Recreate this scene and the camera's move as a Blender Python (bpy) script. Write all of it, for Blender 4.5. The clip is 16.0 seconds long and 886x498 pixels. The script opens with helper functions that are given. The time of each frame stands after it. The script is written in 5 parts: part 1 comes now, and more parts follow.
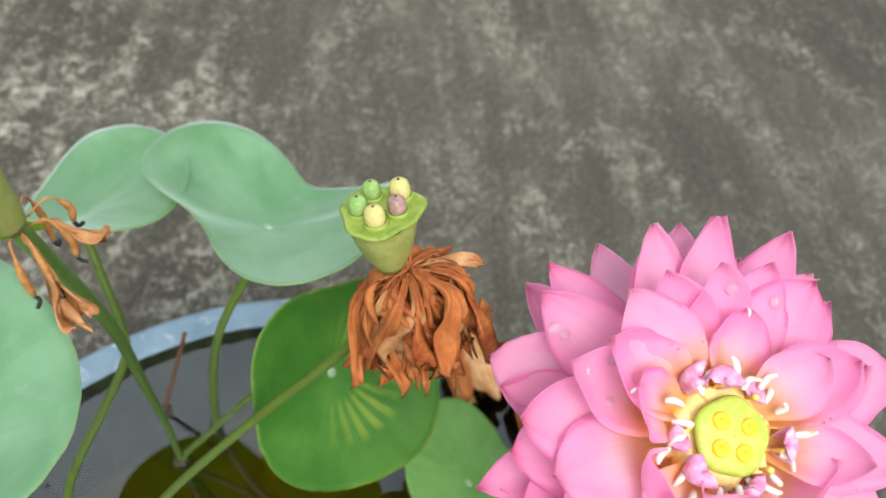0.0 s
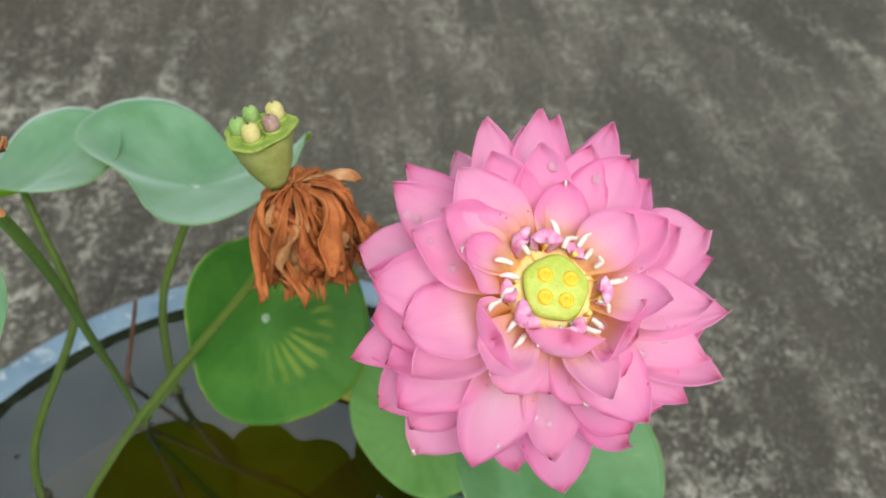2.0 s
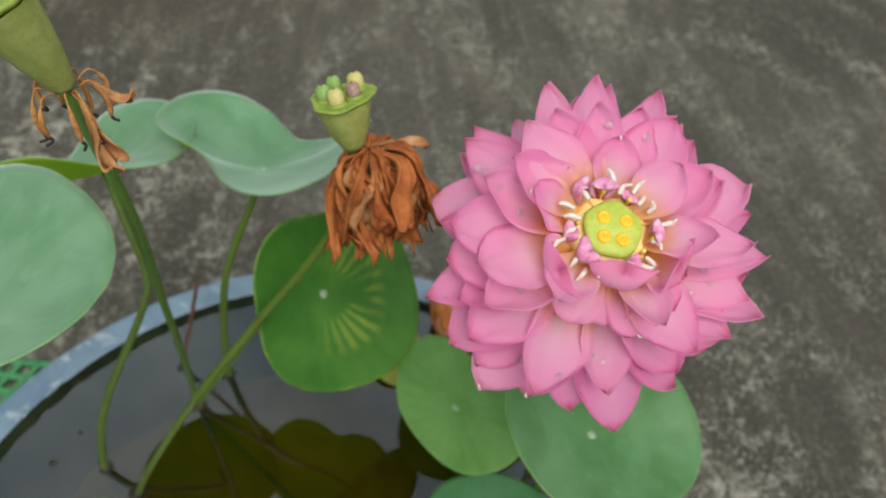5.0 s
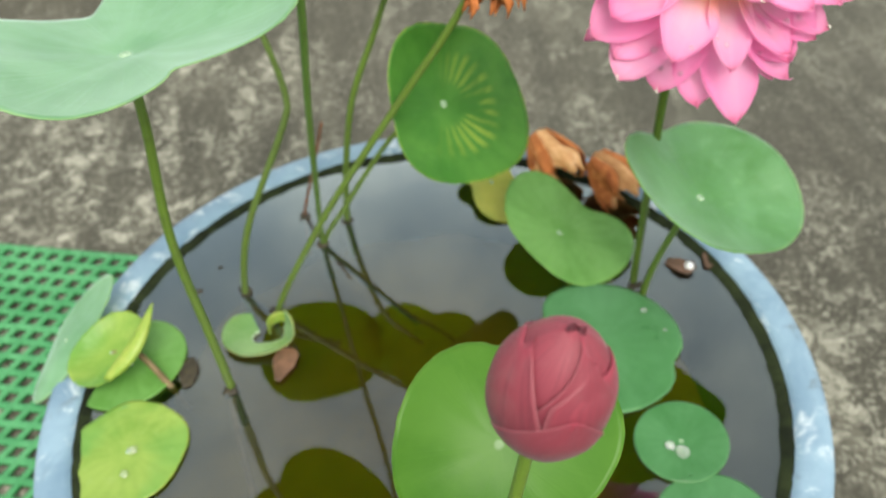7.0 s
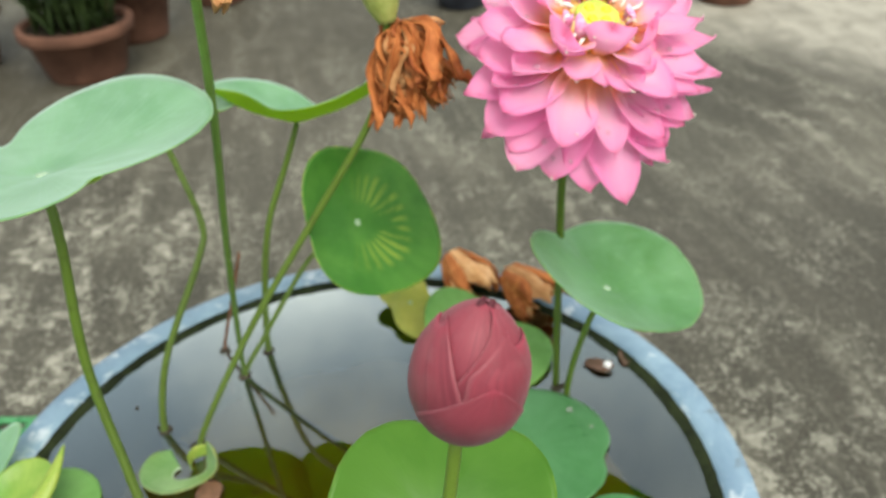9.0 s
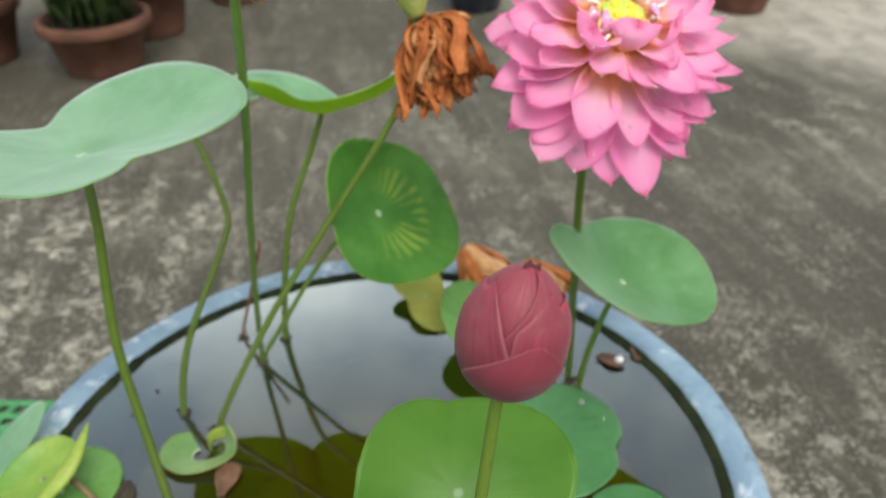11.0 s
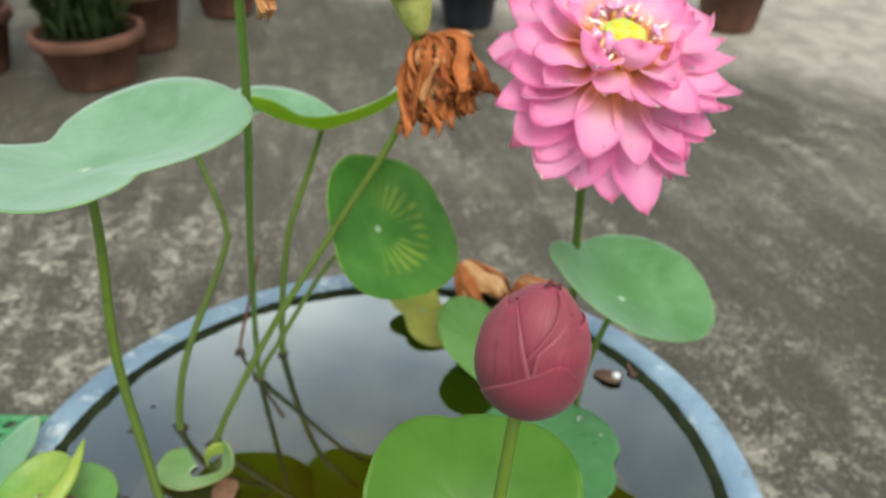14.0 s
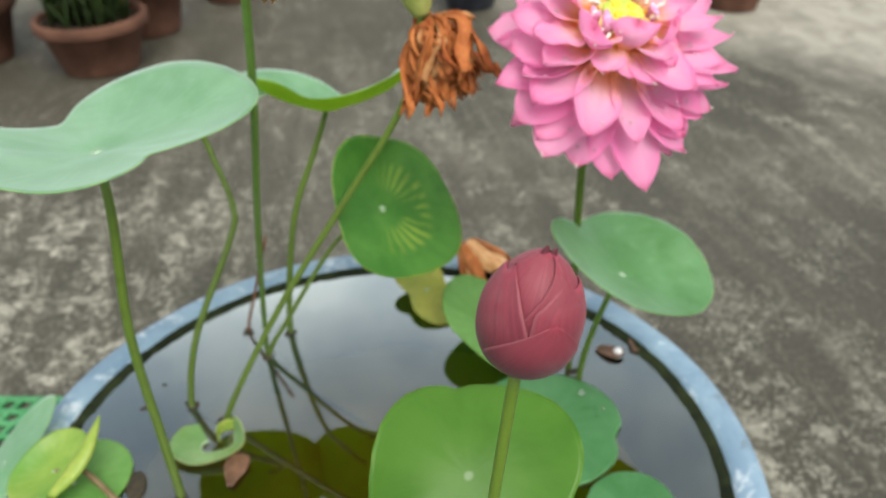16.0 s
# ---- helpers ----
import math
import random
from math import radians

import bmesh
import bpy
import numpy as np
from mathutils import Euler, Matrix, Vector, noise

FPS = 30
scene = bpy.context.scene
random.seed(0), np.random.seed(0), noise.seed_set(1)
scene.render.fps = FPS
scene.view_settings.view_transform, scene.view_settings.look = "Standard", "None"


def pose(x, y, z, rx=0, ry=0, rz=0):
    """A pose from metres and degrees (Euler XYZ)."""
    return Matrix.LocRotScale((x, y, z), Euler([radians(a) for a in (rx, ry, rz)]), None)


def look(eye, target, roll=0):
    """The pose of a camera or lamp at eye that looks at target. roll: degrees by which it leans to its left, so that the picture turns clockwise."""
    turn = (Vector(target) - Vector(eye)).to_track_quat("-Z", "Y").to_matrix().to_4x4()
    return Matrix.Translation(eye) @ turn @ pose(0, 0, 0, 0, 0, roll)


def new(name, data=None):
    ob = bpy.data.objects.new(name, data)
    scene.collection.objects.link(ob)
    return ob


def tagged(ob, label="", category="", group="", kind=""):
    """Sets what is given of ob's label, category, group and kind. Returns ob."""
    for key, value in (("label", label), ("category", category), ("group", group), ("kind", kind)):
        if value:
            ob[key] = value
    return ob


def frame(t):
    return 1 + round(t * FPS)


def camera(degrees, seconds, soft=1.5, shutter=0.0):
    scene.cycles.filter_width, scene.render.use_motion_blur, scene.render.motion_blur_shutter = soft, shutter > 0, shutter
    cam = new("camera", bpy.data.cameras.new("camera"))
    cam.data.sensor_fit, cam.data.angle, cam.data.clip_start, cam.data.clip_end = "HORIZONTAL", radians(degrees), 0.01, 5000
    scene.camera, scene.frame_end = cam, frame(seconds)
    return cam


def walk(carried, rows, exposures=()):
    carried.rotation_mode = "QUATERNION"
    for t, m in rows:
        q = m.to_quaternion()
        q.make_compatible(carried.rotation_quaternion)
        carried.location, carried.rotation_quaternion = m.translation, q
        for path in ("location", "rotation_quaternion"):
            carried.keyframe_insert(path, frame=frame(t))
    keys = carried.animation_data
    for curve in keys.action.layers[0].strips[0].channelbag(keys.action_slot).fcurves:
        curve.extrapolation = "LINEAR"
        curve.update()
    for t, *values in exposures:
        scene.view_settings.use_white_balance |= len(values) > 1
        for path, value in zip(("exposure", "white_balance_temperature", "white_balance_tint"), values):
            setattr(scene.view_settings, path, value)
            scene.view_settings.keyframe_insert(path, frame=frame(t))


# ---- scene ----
cam = camera(59.09, 16.0, soft=1.7)
cam.data.dof.use_dof, cam.data.dof.focus_distance, cam.data.dof.aperture_fstop = True, 0.232, 14.0
PATH = [
    (0.0, 0.0432, -0.0796, 0.6314, 38.41, -4.62, -2.89),
    (0.5, 0.0643, -0.1044, 0.6396, 39.09, -4.74, -4.25),
    (1.0, 0.0808, -0.1273, 0.6482, 39.50, -3.83, -6.66),
    (1.5, 0.0862, -0.1392, 0.6485, 40.01, -3.00, -6.31),
    (2.0, 0.0825, -0.1367, 0.6371, 39.98, -2.13, -6.17),
    (2.5, 0.0863, -0.1399, 0.6367, 39.98, -2.37, -6.07),
    (3.0, 0.0887, -0.1348, 0.6368, 40.11, -2.16, -5.28),
    (3.2, 0.0906, -0.1409, 0.6368, 40.82, -1.95, -5.26),
    (5.3, 0.0397, -0.1896, 0.6388, 42.55, -1.50, -5.18),
    (5.5, 0.0236, -0.2005, 0.6405, 42.36, -1.07, -4.64),
    (6.0, 0.0033, -0.2352, 0.6193, 41.90, 1.37, -3.67),
    (6.5, 0.0006, -0.2764, 0.6012, 42.78, 1.42, -2.51),
    (7.0, -0.0013, -0.3058, 0.5774, 44.37, 2.32, -5.12),
    (7.5, 0.0008, -0.3226, 0.5589, 47.24, 4.21, -11.22),
    (8.0, -0.0007, -0.3299, 0.5549, 50.98, 3.51, -12.10),
    (8.5, -0.0076, -0.3396, 0.5511, 55.18, 2.04, -12.66),
    (8.7, -0.0039, -0.3377, 0.5592, 55.72, 2.19, -12.45),
    (10.8, -0.0172, -0.3467, 0.5539, 56.73, 0.88, -11.85),
    (11.0, -0.0172, -0.3491, 0.5581, 56.39, 1.19, -11.35),
    (11.5, -0.0164, -0.3525, 0.5576, 56.65, 1.46, -10.89),
    (12.0, -0.0241, -0.3479, 0.5593, 56.50, 0.67, -11.33),
    (12.5, -0.0235, -0.3487, 0.5597, 56.71, 0.79, -11.41),
    (13.0, -0.0244, -0.3482, 0.5601, 56.83, 0.54, -11.54),
    (13.5, -0.0246, -0.3489, 0.5602, 57.11, 0.38, -11.68),
    (14.0, -0.0246, -0.3484, 0.5601, 57.43, 0.48, -11.90),
    (14.5, -0.0230, -0.3534, 0.5617, 56.52, 0.78, -12.12),
    (15.0, -0.0255, -0.3584, 0.5610, 56.01, 1.10, -12.54),
    (15.5, -0.0253, -0.3562, 0.5601, 56.12, 0.96, -12.03),
    (16.0, -0.0261, -0.3586, 0.5624, 56.25, 1.13, -11.92),
]
walk(cam, [(t, pose(x, y, z, rx, ry, rz)) for t, x, y, z, rx, ry, rz in PATH],
     [(0.0, 0.40, 6350, 10), (0.5, 0.15, 6350, 10), (1.0, 0.08, 6300, 10), (2.5, 0.02, 6320, 9), (3.0, -0.20, 6300, 10), (3.2, -0.24, 6320, 10),
      (5.5, -0.20, 6600, 6), (6.0, -0.08, 6700, 4), (7.0, 0.61, 6720, 4), (8.5, 0.57, 6700, 4), (10.8, 0.30, 6550, 9), (14.0, 0.33, 6550, 8), (16.0, 0.40, 6550, 8)])

# ---- light ----
world = bpy.data.worlds.new("sky")
scene.world = world
world.use_nodes = True
wt = world.node_tree
for node in list(wt.nodes):
    wt.nodes.remove(node)
w_out = wt.nodes.new("ShaderNodeOutputWorld")
w_bg = wt.nodes.new("ShaderNodeBackground")
w_sky = wt.nodes.new("ShaderNodeTexSky")
w_sky.sky_type, w_sky.sun_disc = "NISHITA", False
w_sky.sun_elevation, w_sky.sun_rotation = radians(54), radians(191)
w_sky.air_density, w_sky.dust_density = 1.0, 4.0
w_co = wt.nodes.new("ShaderNodeTexCoord")
w_cl = wt.nodes.new("ShaderNodeTexNoise")
w_cl.inputs["Scale"].default_value, w_cl.inputs["Detail"].default_value = 2.6, 6.0
w_cl.inputs["Roughness"].default_value = 0.55
w_rp = wt.nodes.new("ShaderNodeValToRGB")
w_rp.color_ramp.elements[0].position, w_rp.color_ramp.elements[0].color = 0.40, (5.0, 5.6, 6.4, 1)
w_rp.color_ramp.elements[1].position, w_rp.color_ramp.elements[1].color = 0.70, (13.6, 13.1, 12.4, 1)
w_mx = wt.nodes.new("ShaderNodeMix")
w_mx.data_type = "RGBA"
w_mx.inputs["Factor"].default_value = 0.88
wt.links.new(w_co.outputs["Generated"], w_cl.inputs["Vector"])
wt.links.new(w_cl.outputs["Fac"], w_rp.inputs["Fac"])
wt.links.new(w_sky.outputs["Color"], w_mx.inputs[6])
wt.links.new(w_rp.outputs["Color"], w_mx.inputs[7])
wt.links.new(w_mx.outputs[2], w_bg.inputs["Color"])
w_bg.inputs["Strength"].default_value = 0.106
wt.links.new(w_bg.outputs["Background"], w_out.inputs["Surface"])

sun_data = bpy.data.lights.new("sun", "SUN")
sun_data.energy, sun_data.angle, sun_data.color = 3.1, radians(36), (1.0, 0.94, 0.86)
sun = new("sun", sun_data)
sun.matrix_world = look((0.5, -2.6, 3.6), (0, 0, 0))

# ---- small tools ----
RIM = 0.157      # height of the tub's rim over the ground
WATER = -0.0048   # water level below the rim
TAU = 2 * math.pi


def P3(x, y, z):
    """A place given with its height over the tub's rim."""
    return Vector((x, y, z + RIM))


def lerp(a, b, t):
    return a + (b - a) * t


def smooth(a, b, t):
    t = min(1.0, max(0.0, (t - a) / (b - a)))
    return t * t * (3 - 2 * t)


def wob(x, y=0.0, z=0.0):
    return noise.noise(Vector((x, y, z)))


def basis(n):
    """Right-handed frame whose third axis is n."""
    n = Vector(n).normalized()
    u = Vector((0, 1, 0)).cross(n)
    u.normalize()
    return Matrix((u, n.cross(u), n)).transposed()


def empty(name, at, label="", category="", group="", kind=""):
    ob = new(name)
    ob.empty_display_size = 0.01
    ob.location = at
    return tagged(ob, label, category, group, kind)


def mesh_of(name, verts, faces, uvs=None, mats=(), face_mats=None, smooth_faces=True):
    """uvs: one pair for each corner of each face."""
    me = bpy.data.meshes.new(name)
    me.from_pydata([tuple(v) for v in verts], [], faces)
    if uvs is not None:
        layer = me.uv_layers.new(name="UVMap")
        layer.data.foreach_set("uv", np.array([c for f in uvs for p in f for c in p], dtype=np.float32))
    for m in mats:
        me.materials.append(m)
    if face_mats is not None:
        me.polygons.foreach_set("material_index", np.array(face_mats, dtype=np.int32))
    if smooth_faces:
        me.polygons.foreach_set("use_smooth", np.ones(len(me.polygons), dtype=bool))
    me.update()
    return me


def part(name, me, parent, label="", at=None):
    """Links a mesh as one part under a thing; its vertices are in world places unless a pose is given."""
    ob = new(name, me)
    ob.parent = parent
    if at is None:
        ob.matrix_parent_inverse = Matrix.Translation(parent.location).inverted()
    else:
        ob.matrix_basis = at
    return tagged(ob, label)


def spline(points, steps=8):
    """Points along a smooth curve through the given ones."""
    pts = [Vector(p) for p in points]
    pts = [pts[0] * 2 - pts[1]] + pts + [pts[-1] * 2 - pts[-2]]
    out = []
    for i in range(1, len(pts) - 2):
        a, b, c, d = pts[i - 1:i + 3]
        for k in range(steps):
            t = k / steps
            out.append(0.5 * ((2 * b) + (c - a) * t + (2 * a - 5 * b + 4 * c - d) * t * t + (3 * b - a - 3 * c + d) * t ** 3))
    out.append(pts[-2])
    return out


def tube_data(path, radii, segs=10):
    verts, faces, uvs = [], [], []
    n = len(path)
    side = None
    for i, p in enumerate(path):
        t = (path[min(i + 1, n - 1)] - path[max(i - 1, 0)]).normalized()
        if side is None:
            side = t.orthogonal().normalized()
        side = (side - t * side.dot(t)).normalized()
        up = t.cross(side)
        r = radii(i / (n - 1)) if callable(radii) else radii
        for k in range(segs):
            a = TAU * k / segs
            verts.append(p + (side * math.cos(a) + up * math.sin(a)) * r)
    for i in range(n - 1):
        for k in range(segs):
            a, b = i * segs + k, i * segs + (k + 1) % segs
            faces.append((a, b, b + segs, a + segs))
            u0, u1, v0, v1 = k / segs, (k + 1) / segs, i / (n - 1), (i + 1) / (n - 1)
            uvs.append(((u0, v0), (u1, v0), (u1, v1), (u0, v1)))
    for i, flip in ((0, True), (n - 1, False)):
        ring = [i * segs + k for k in range(segs)]
        faces.append(tuple(reversed(ring)) if flip else tuple(ring))
        uvs.append(tuple((0.5, float(i > 0)) for _ in ring))
    return verts, faces, uvs


def tube(name, points, radii, material, steps=8, segs=10):
    v, f, u = tube_data(spline(points, steps), radii, segs)
    return mesh_of(name, v, f, u, [material])


def lathe(name, profile, material, segs=96, closed=False, centre=(0, 0, 0), wave=None):
    """A body of revolution from (radius, height) pairs."""
    verts, faces, uvs = [], [], []
    n = len(profile)
    for k in range(segs):
        a = TAU * k / segs
        for r, z in profile:
            d = wave(a, z) if wave else 0.0
            verts.append((centre[0] + (r + d) * math.cos(a), centre[1] + (r + d) * math.sin(a), centre[2] + z))
    rows = n if closed else n - 1
    for k in range(segs):
        for i in range(rows):
            j = (i + 1) % n
            a, b = k * n, ((k + 1) % segs) * n
            faces.append((a + i, b + i, b + j, a + j))
            uvs.append(((k / segs, i / n), ((k + 1) / segs, i / n), ((k + 1) / segs, (i + 1) / n), (k / segs, (i + 1) / n)))
    return mesh_of(name, verts, faces, uvs, [material])


def sheet_data(nu, nv, fn, thick):
    """A thin body over a grid: fn(u, v) gives the place; both sides are built, thick metres apart, joined along the edge."""
    grid = [[fn(i / nu, j / nv) for j in range(nv + 1)] for i in range(nu + 1)]
    verts, faces, uvs = [], [], []
    normal = []
    for i in range(nu + 1):
        for j in range(nv + 1):
            du = grid[min(i + 1, nu)][j] - grid[max(i - 1, 0)][j]
            dv = grid[i][min(j + 1, nv)] - grid[i][max(j - 1, 0)]
            n = du.cross(dv)
            normal.append(n.normalized() if n.length > 1e-12 else Vector((0, 0, 1)))
    w = nv + 1
    total = (nu + 1) * w
    verts = [grid[i][j] for i in range(nu + 1) for j in range(w)]
    verts += [v - n * thick for v, n in zip(verts, normal)]
    def uv(k):
        k %= total
        return ((k // w) / nu, (k % w) / nv)
    for i in range(nu):
        for j in range(nv):
            a, b, c, d = i * w + j, (i + 1) * w + j, (i + 1) * w + j + 1, i * w + j + 1
            faces.append((a, b, c, d))
            faces.append((d + total, c + total, b + total, a + total))
    edge = [j for j in range(w)] + [i * w + nv for i in range(1, nu + 1)] + [nu * w + j for j in range(nv - 1, -1, -1)] + [i * w for i in range(nu - 1, 0, -1)]
    for k, a in enumerate(edge):
        b = edge[(k + 1) % len(edge)]
        faces.append((a, b, b + total, a + total))
    for f in faces:
        uvs.append(tuple(uv(k) for k in f))
    return verts, faces, uvs


def blob(name, centre, radii, material, seed=0.0, rough=0.1, seg=16, rings=10, turn=None):
    """A rounded uneven lump."""
    verts, faces = [], []
    turn = turn or Matrix.Identity(3)
    for i in range(rings + 1):
        th = math.pi * i / rings
        for k in range(seg):
            a = TAU * k / seg
            d = Vector((math.sin(th) * math.cos(a), math.sin(th) * math.sin(a), math.cos(th)))
            s = 1 + rough * wob(d.x * 2 + seed, d.y * 2, d.z * 2)
            verts.append(Vector(centre) + turn @ Vector((d.x * radii[0], d.y * radii[1], d.z * radii[2])) * s)
    for i in range(rings):
        for k in range(seg):
            a, b = i * seg + k, i * seg + (k + 1) % seg
            faces.append((a, a + seg, b + seg, b))
    me = mesh_of(name, verts, faces, None, [material])
    bm = bmesh.new()
    bm.from_mesh(me)
    bmesh.ops.remove_doubles(bm, verts=bm.verts, dist=1e-6)
    bm.to_mesh(me)
    bm.free()
    return me


# ---- materials ----
class Graph:
    """A short way to write node trees."""

    def __init__(self, name):
        self.m = bpy.data.materials.new(name)
        self.m.use_nodes = True
        self.t = self.m.node_tree
        self.bsdf = self.t.nodes["Principled BSDF"]
        self.out = self.t.nodes["Material Output"]

    def node(self, kind):
        return self.t.nodes.new("ShaderNode" + kind)

    def put(self, socket, value):
        if isinstance(value, bpy.types.NodeSocket):
            self.t.links.new(value, socket)
        elif isinstance(value, (tuple, list)) and len(value) == 3 and socket.type == "RGBA":
            socket.default_value = (*value, 1.0)
        else:
            socket.default_value = value

    def math(self, op, a, b=0.0, c=0.0, clamp=False):
        n = self.node("Math")
        n.operation, n.use_clamp = op, clamp
        for s, v in zip(n.inputs, (a, b, c)):
            self.put(s, v)
        return n.outputs[0]

    def mix(self, fac, a, b, blend="MIX"):
        n = self.node("Mix")
        n.data_type, n.blend_type = "RGBA", blend
        self.put(n.inputs[0], fac), self.put(n.inputs[6], a), self.put(n.inputs[7], b)
        return n.outputs[2]

    def step(self, value, lo, hi):
        """0 below lo, 1 above hi, smooth between."""
        n = self.node("MapRange")
        n.interpolation_type = "SMOOTHSTEP"
        self.put(n.inputs[0], value)
        n.inputs[1].default_value, n.inputs[2].default_value = lo, hi
        return n.outputs[0]

    def noise(self, scale, detail=4.0, rough=0.55, vector=None, distort=0.0):
        n = self.node("TexNoise")
        n.inputs["Scale"].default_value, n.inputs["Detail"].default_value = scale, detail
        n.inputs["Roughness"].default_value, n.inputs["Distortion"].default_value = rough, distort
        self.put(n.inputs["Vector"], vector or self.place())
        return n.outputs["Fac"]

    def place(self):
        return self.node("NewGeometry").outputs["Position"]

    def local(self):
        return self.node("TexCoord").outputs["Object"]

    def uv(self):
        s = self.node("SeparateXYZ")
        layer = self.node("UVMap")
        layer.uv_map = "UVMap"
        self.put(s.inputs[0], layer.outputs[0])
        return s.outputs[0], s.outputs[1]

    def scaled(self, vector, scale):
        n = self.node("Mapping")
        self.put(n.inputs[0], vector)
        n.inputs["Scale"].default_value = scale
        return n.outputs[0]

    def random(self):
        return self.node("ObjectInfo").outputs["Random"]

    def bump(self, height, strength=0.3, distance=0.001):
        n = self.node("Bump")
        n.inputs["Strength"].default_value, n.inputs["Distance"].default_value = strength, distance
        self.put(n.inputs["Height"], height)
        self.put(self.bsdf.inputs["Normal"], n.outputs[0])
        return n.outputs[0]

    def finish(self, colour, rough=0.5, spec=0.5, translucent=0.0, glow_colour=None):
        self.put(self.bsdf.inputs["Base Color"], colour)
        self.put(self.bsdf.inputs["Roughness"], rough)
        self.bsdf.inputs["Specular IOR Level"].default_value = spec
        if translucent:
            tr = self.node("BsdfTranslucent")
            self.put(tr.inputs["Color"], glow_colour if glow_colour is not None else colour)
            mx = self.node("MixShader")
            mx.inputs[0].default_value = translucent
            self.t.links.new(self.bsdf.outputs[0], mx.inputs[1])
            self.t.links.new(tr.outputs[0], mx.inputs[2])
            self.t.links.new(mx.outputs[0], self.out.inputs["Surface"])
        return self.m


def concrete_material():
    g = Graph("weathered_concrete")
    p = g.place()
    big = g.noise(1.3, 4, 0.55, p, 0.5)
    drag = g.noise(9.0, 6, 0.62, g.scaled(p, (1.8, 0.30, 1.0)), 0.6)
    patch = g.noise(13, 5, 0.62, g.scaled(p, (1.15, 0.75, 1.0)), 0.6)
    mid = g.noise(42, 6, 0.66, p, 0.5)
    spots = g.noise(120, 4, 0.6, p, 0.3)
    streak = g.noise(30.0, 5, 0.62, g.scaled(p, (1.5, 0.24, 1.0)), 0.8)
    grit = g.noise(360, 4, 0.65, p)
    xyz = g.node("SeparateXYZ")
    g.put(xyz.inputs[0], p)
    px, py = xyz.outputs[0], xyz.outputs[1]
    # worn pale where the tub's overflow runs, browner and darker towards the pots
    off = g.math("SQRT", g.math("ADD", g.math("MULTIPLY", px, px), g.math("MULTIPLY", py, py)))
    splash = g.step(g.math("ADD", g.math("SUBTRACT", g.math("MULTIPLY_ADD", px, 0.40, off), g.math("MULTIPLY", g.math("ABSOLUTE", px), 0.32)), g.math("MULTIPLY", big, 0.45)), 0.85, 0.36)
    far_dark = g.step(g.math("ADD", g.math("SUBTRACT", py, g.math("MULTIPLY", px, 0.45)), g.math("MULTIPLY", big, 0.6)), 1.00, 1.60)
    lx, ly = g.math("ADD", px, 0.36), g.math("MULTIPLY", g.math("SUBTRACT", py, 0.56), 0.8)
    patchy = g.step(g.math("ADD", g.math("SQRT", g.math("ADD", g.math("MULTIPLY", lx, lx), g.math("MULTIPLY", ly, ly))), g.math("MULTIPLY", patch, 0.3)), 0.52, 0.22)
    splash = g.math("MAXIMUM", splash, patchy)
    c = g.mix(g.step(big, 0.34, 0.66), (0.047, 0.043, 0.032), (0.104, 0.095, 0.075))
    c = g.mix(g.math("MULTIPLY", g.step(drag, 0.52, 0.34), 0.50), c, (0.040, 0.037, 0.028))
    c = g.mix(g.math("MULTIPLY", g.step(drag, 0.50, 0.72), 0.42), c, (0.184, 0.171, 0.136))
    c = g.mix(g.math("MULTIPLY", g.step(streak, 0.54, 0.38), 0.24), c, (0.037, 0.034, 0.026))
    c = g.mix(g.math("MULTIPLY", g.step(streak, 0.55, 0.72), 0.20), c, (0.226, 0.211, 0.171))
    worn = g.step(g.math("ADD", g.math("MULTIPLY", patch, 0.66), g.math("ADD", g.math("MULTIPLY", drag, 0.34), g.math("MULTIPLY", splash, 0.05))), 0.455, 0.60)
    blot = g.step(mid, 0.485, 0.63)
    amount = g.math("MULTIPLY_ADD", splash, 0.48, 0.32)
    c = g.mix(g.math("MULTIPLY", g.math("MULTIPLY", worn, blot), amount), c, (0.365, 0.345, 0.291))
    c = g.mix(g.math("MULTIPLY", g.step(mid, 0.48, 0.32), 0.40), c, (0.044, 0.037, 0.027))
    c = g.mix(g.math("MULTIPLY", g.math("MULTIPLY", g.step(spots, 0.56, 0.68), g.math("MULTIPLY_ADD", worn, 0.7, 0.15)), amount), c, (0.383, 0.362, 0.304))
    c = g.mix(g.math("MULTIPLY", g.step(spots, 0.43, 0.33), 0.35), c, (0.042, 0.036, 0.026))
    c = g.mix(g.math("MULTIPLY", far_dark, 0.52), c, (0.037, 0.030, 0.017))
    fleck = g.noise(210, 3, 0.6, g.scaled(p, (1.2, 0.8, 1.0)), 0.6)
    c = g.mix(g.math("MULTIPLY", g.math("MULTIPLY", g.step(fleck, 0.54, 0.66), g.math("MULTIPLY_ADD", worn, 0.55, 0.24)), 0.62), c, (0.430, 0.412, 0.350))
    c = g.mix(g.math("MULTIPLY", g.step(fleck, 0.46, 0.34), 0.66), c, (0.034, 0.031, 0.024))
    # broad darker zone to the right of the tub
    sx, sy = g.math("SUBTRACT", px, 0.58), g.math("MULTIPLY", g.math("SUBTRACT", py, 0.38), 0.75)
    dark_zone = g.step(g.math("ADD", g.math("SQRT", g.math("ADD", g.math("MULTIPLY", sx, sx), g.math("MULTIPLY", sy, sy))), g.math("MULTIPLY", patch, 0.35)), 0.58, 0.22)
    c = g.mix(g.math("MULTIPLY", dark_zone, 0.34), c, (0.040, 0.037, 0.030))
    c = g.mix(1.0, c, (0.965, 1.0, 0.985), "MULTIPLY")
    c = g.mix(0.34, c, g.mix(grit, (0.05, 0.05, 0.05), (0.95, 0.95, 0.93)), "OVERLAY")
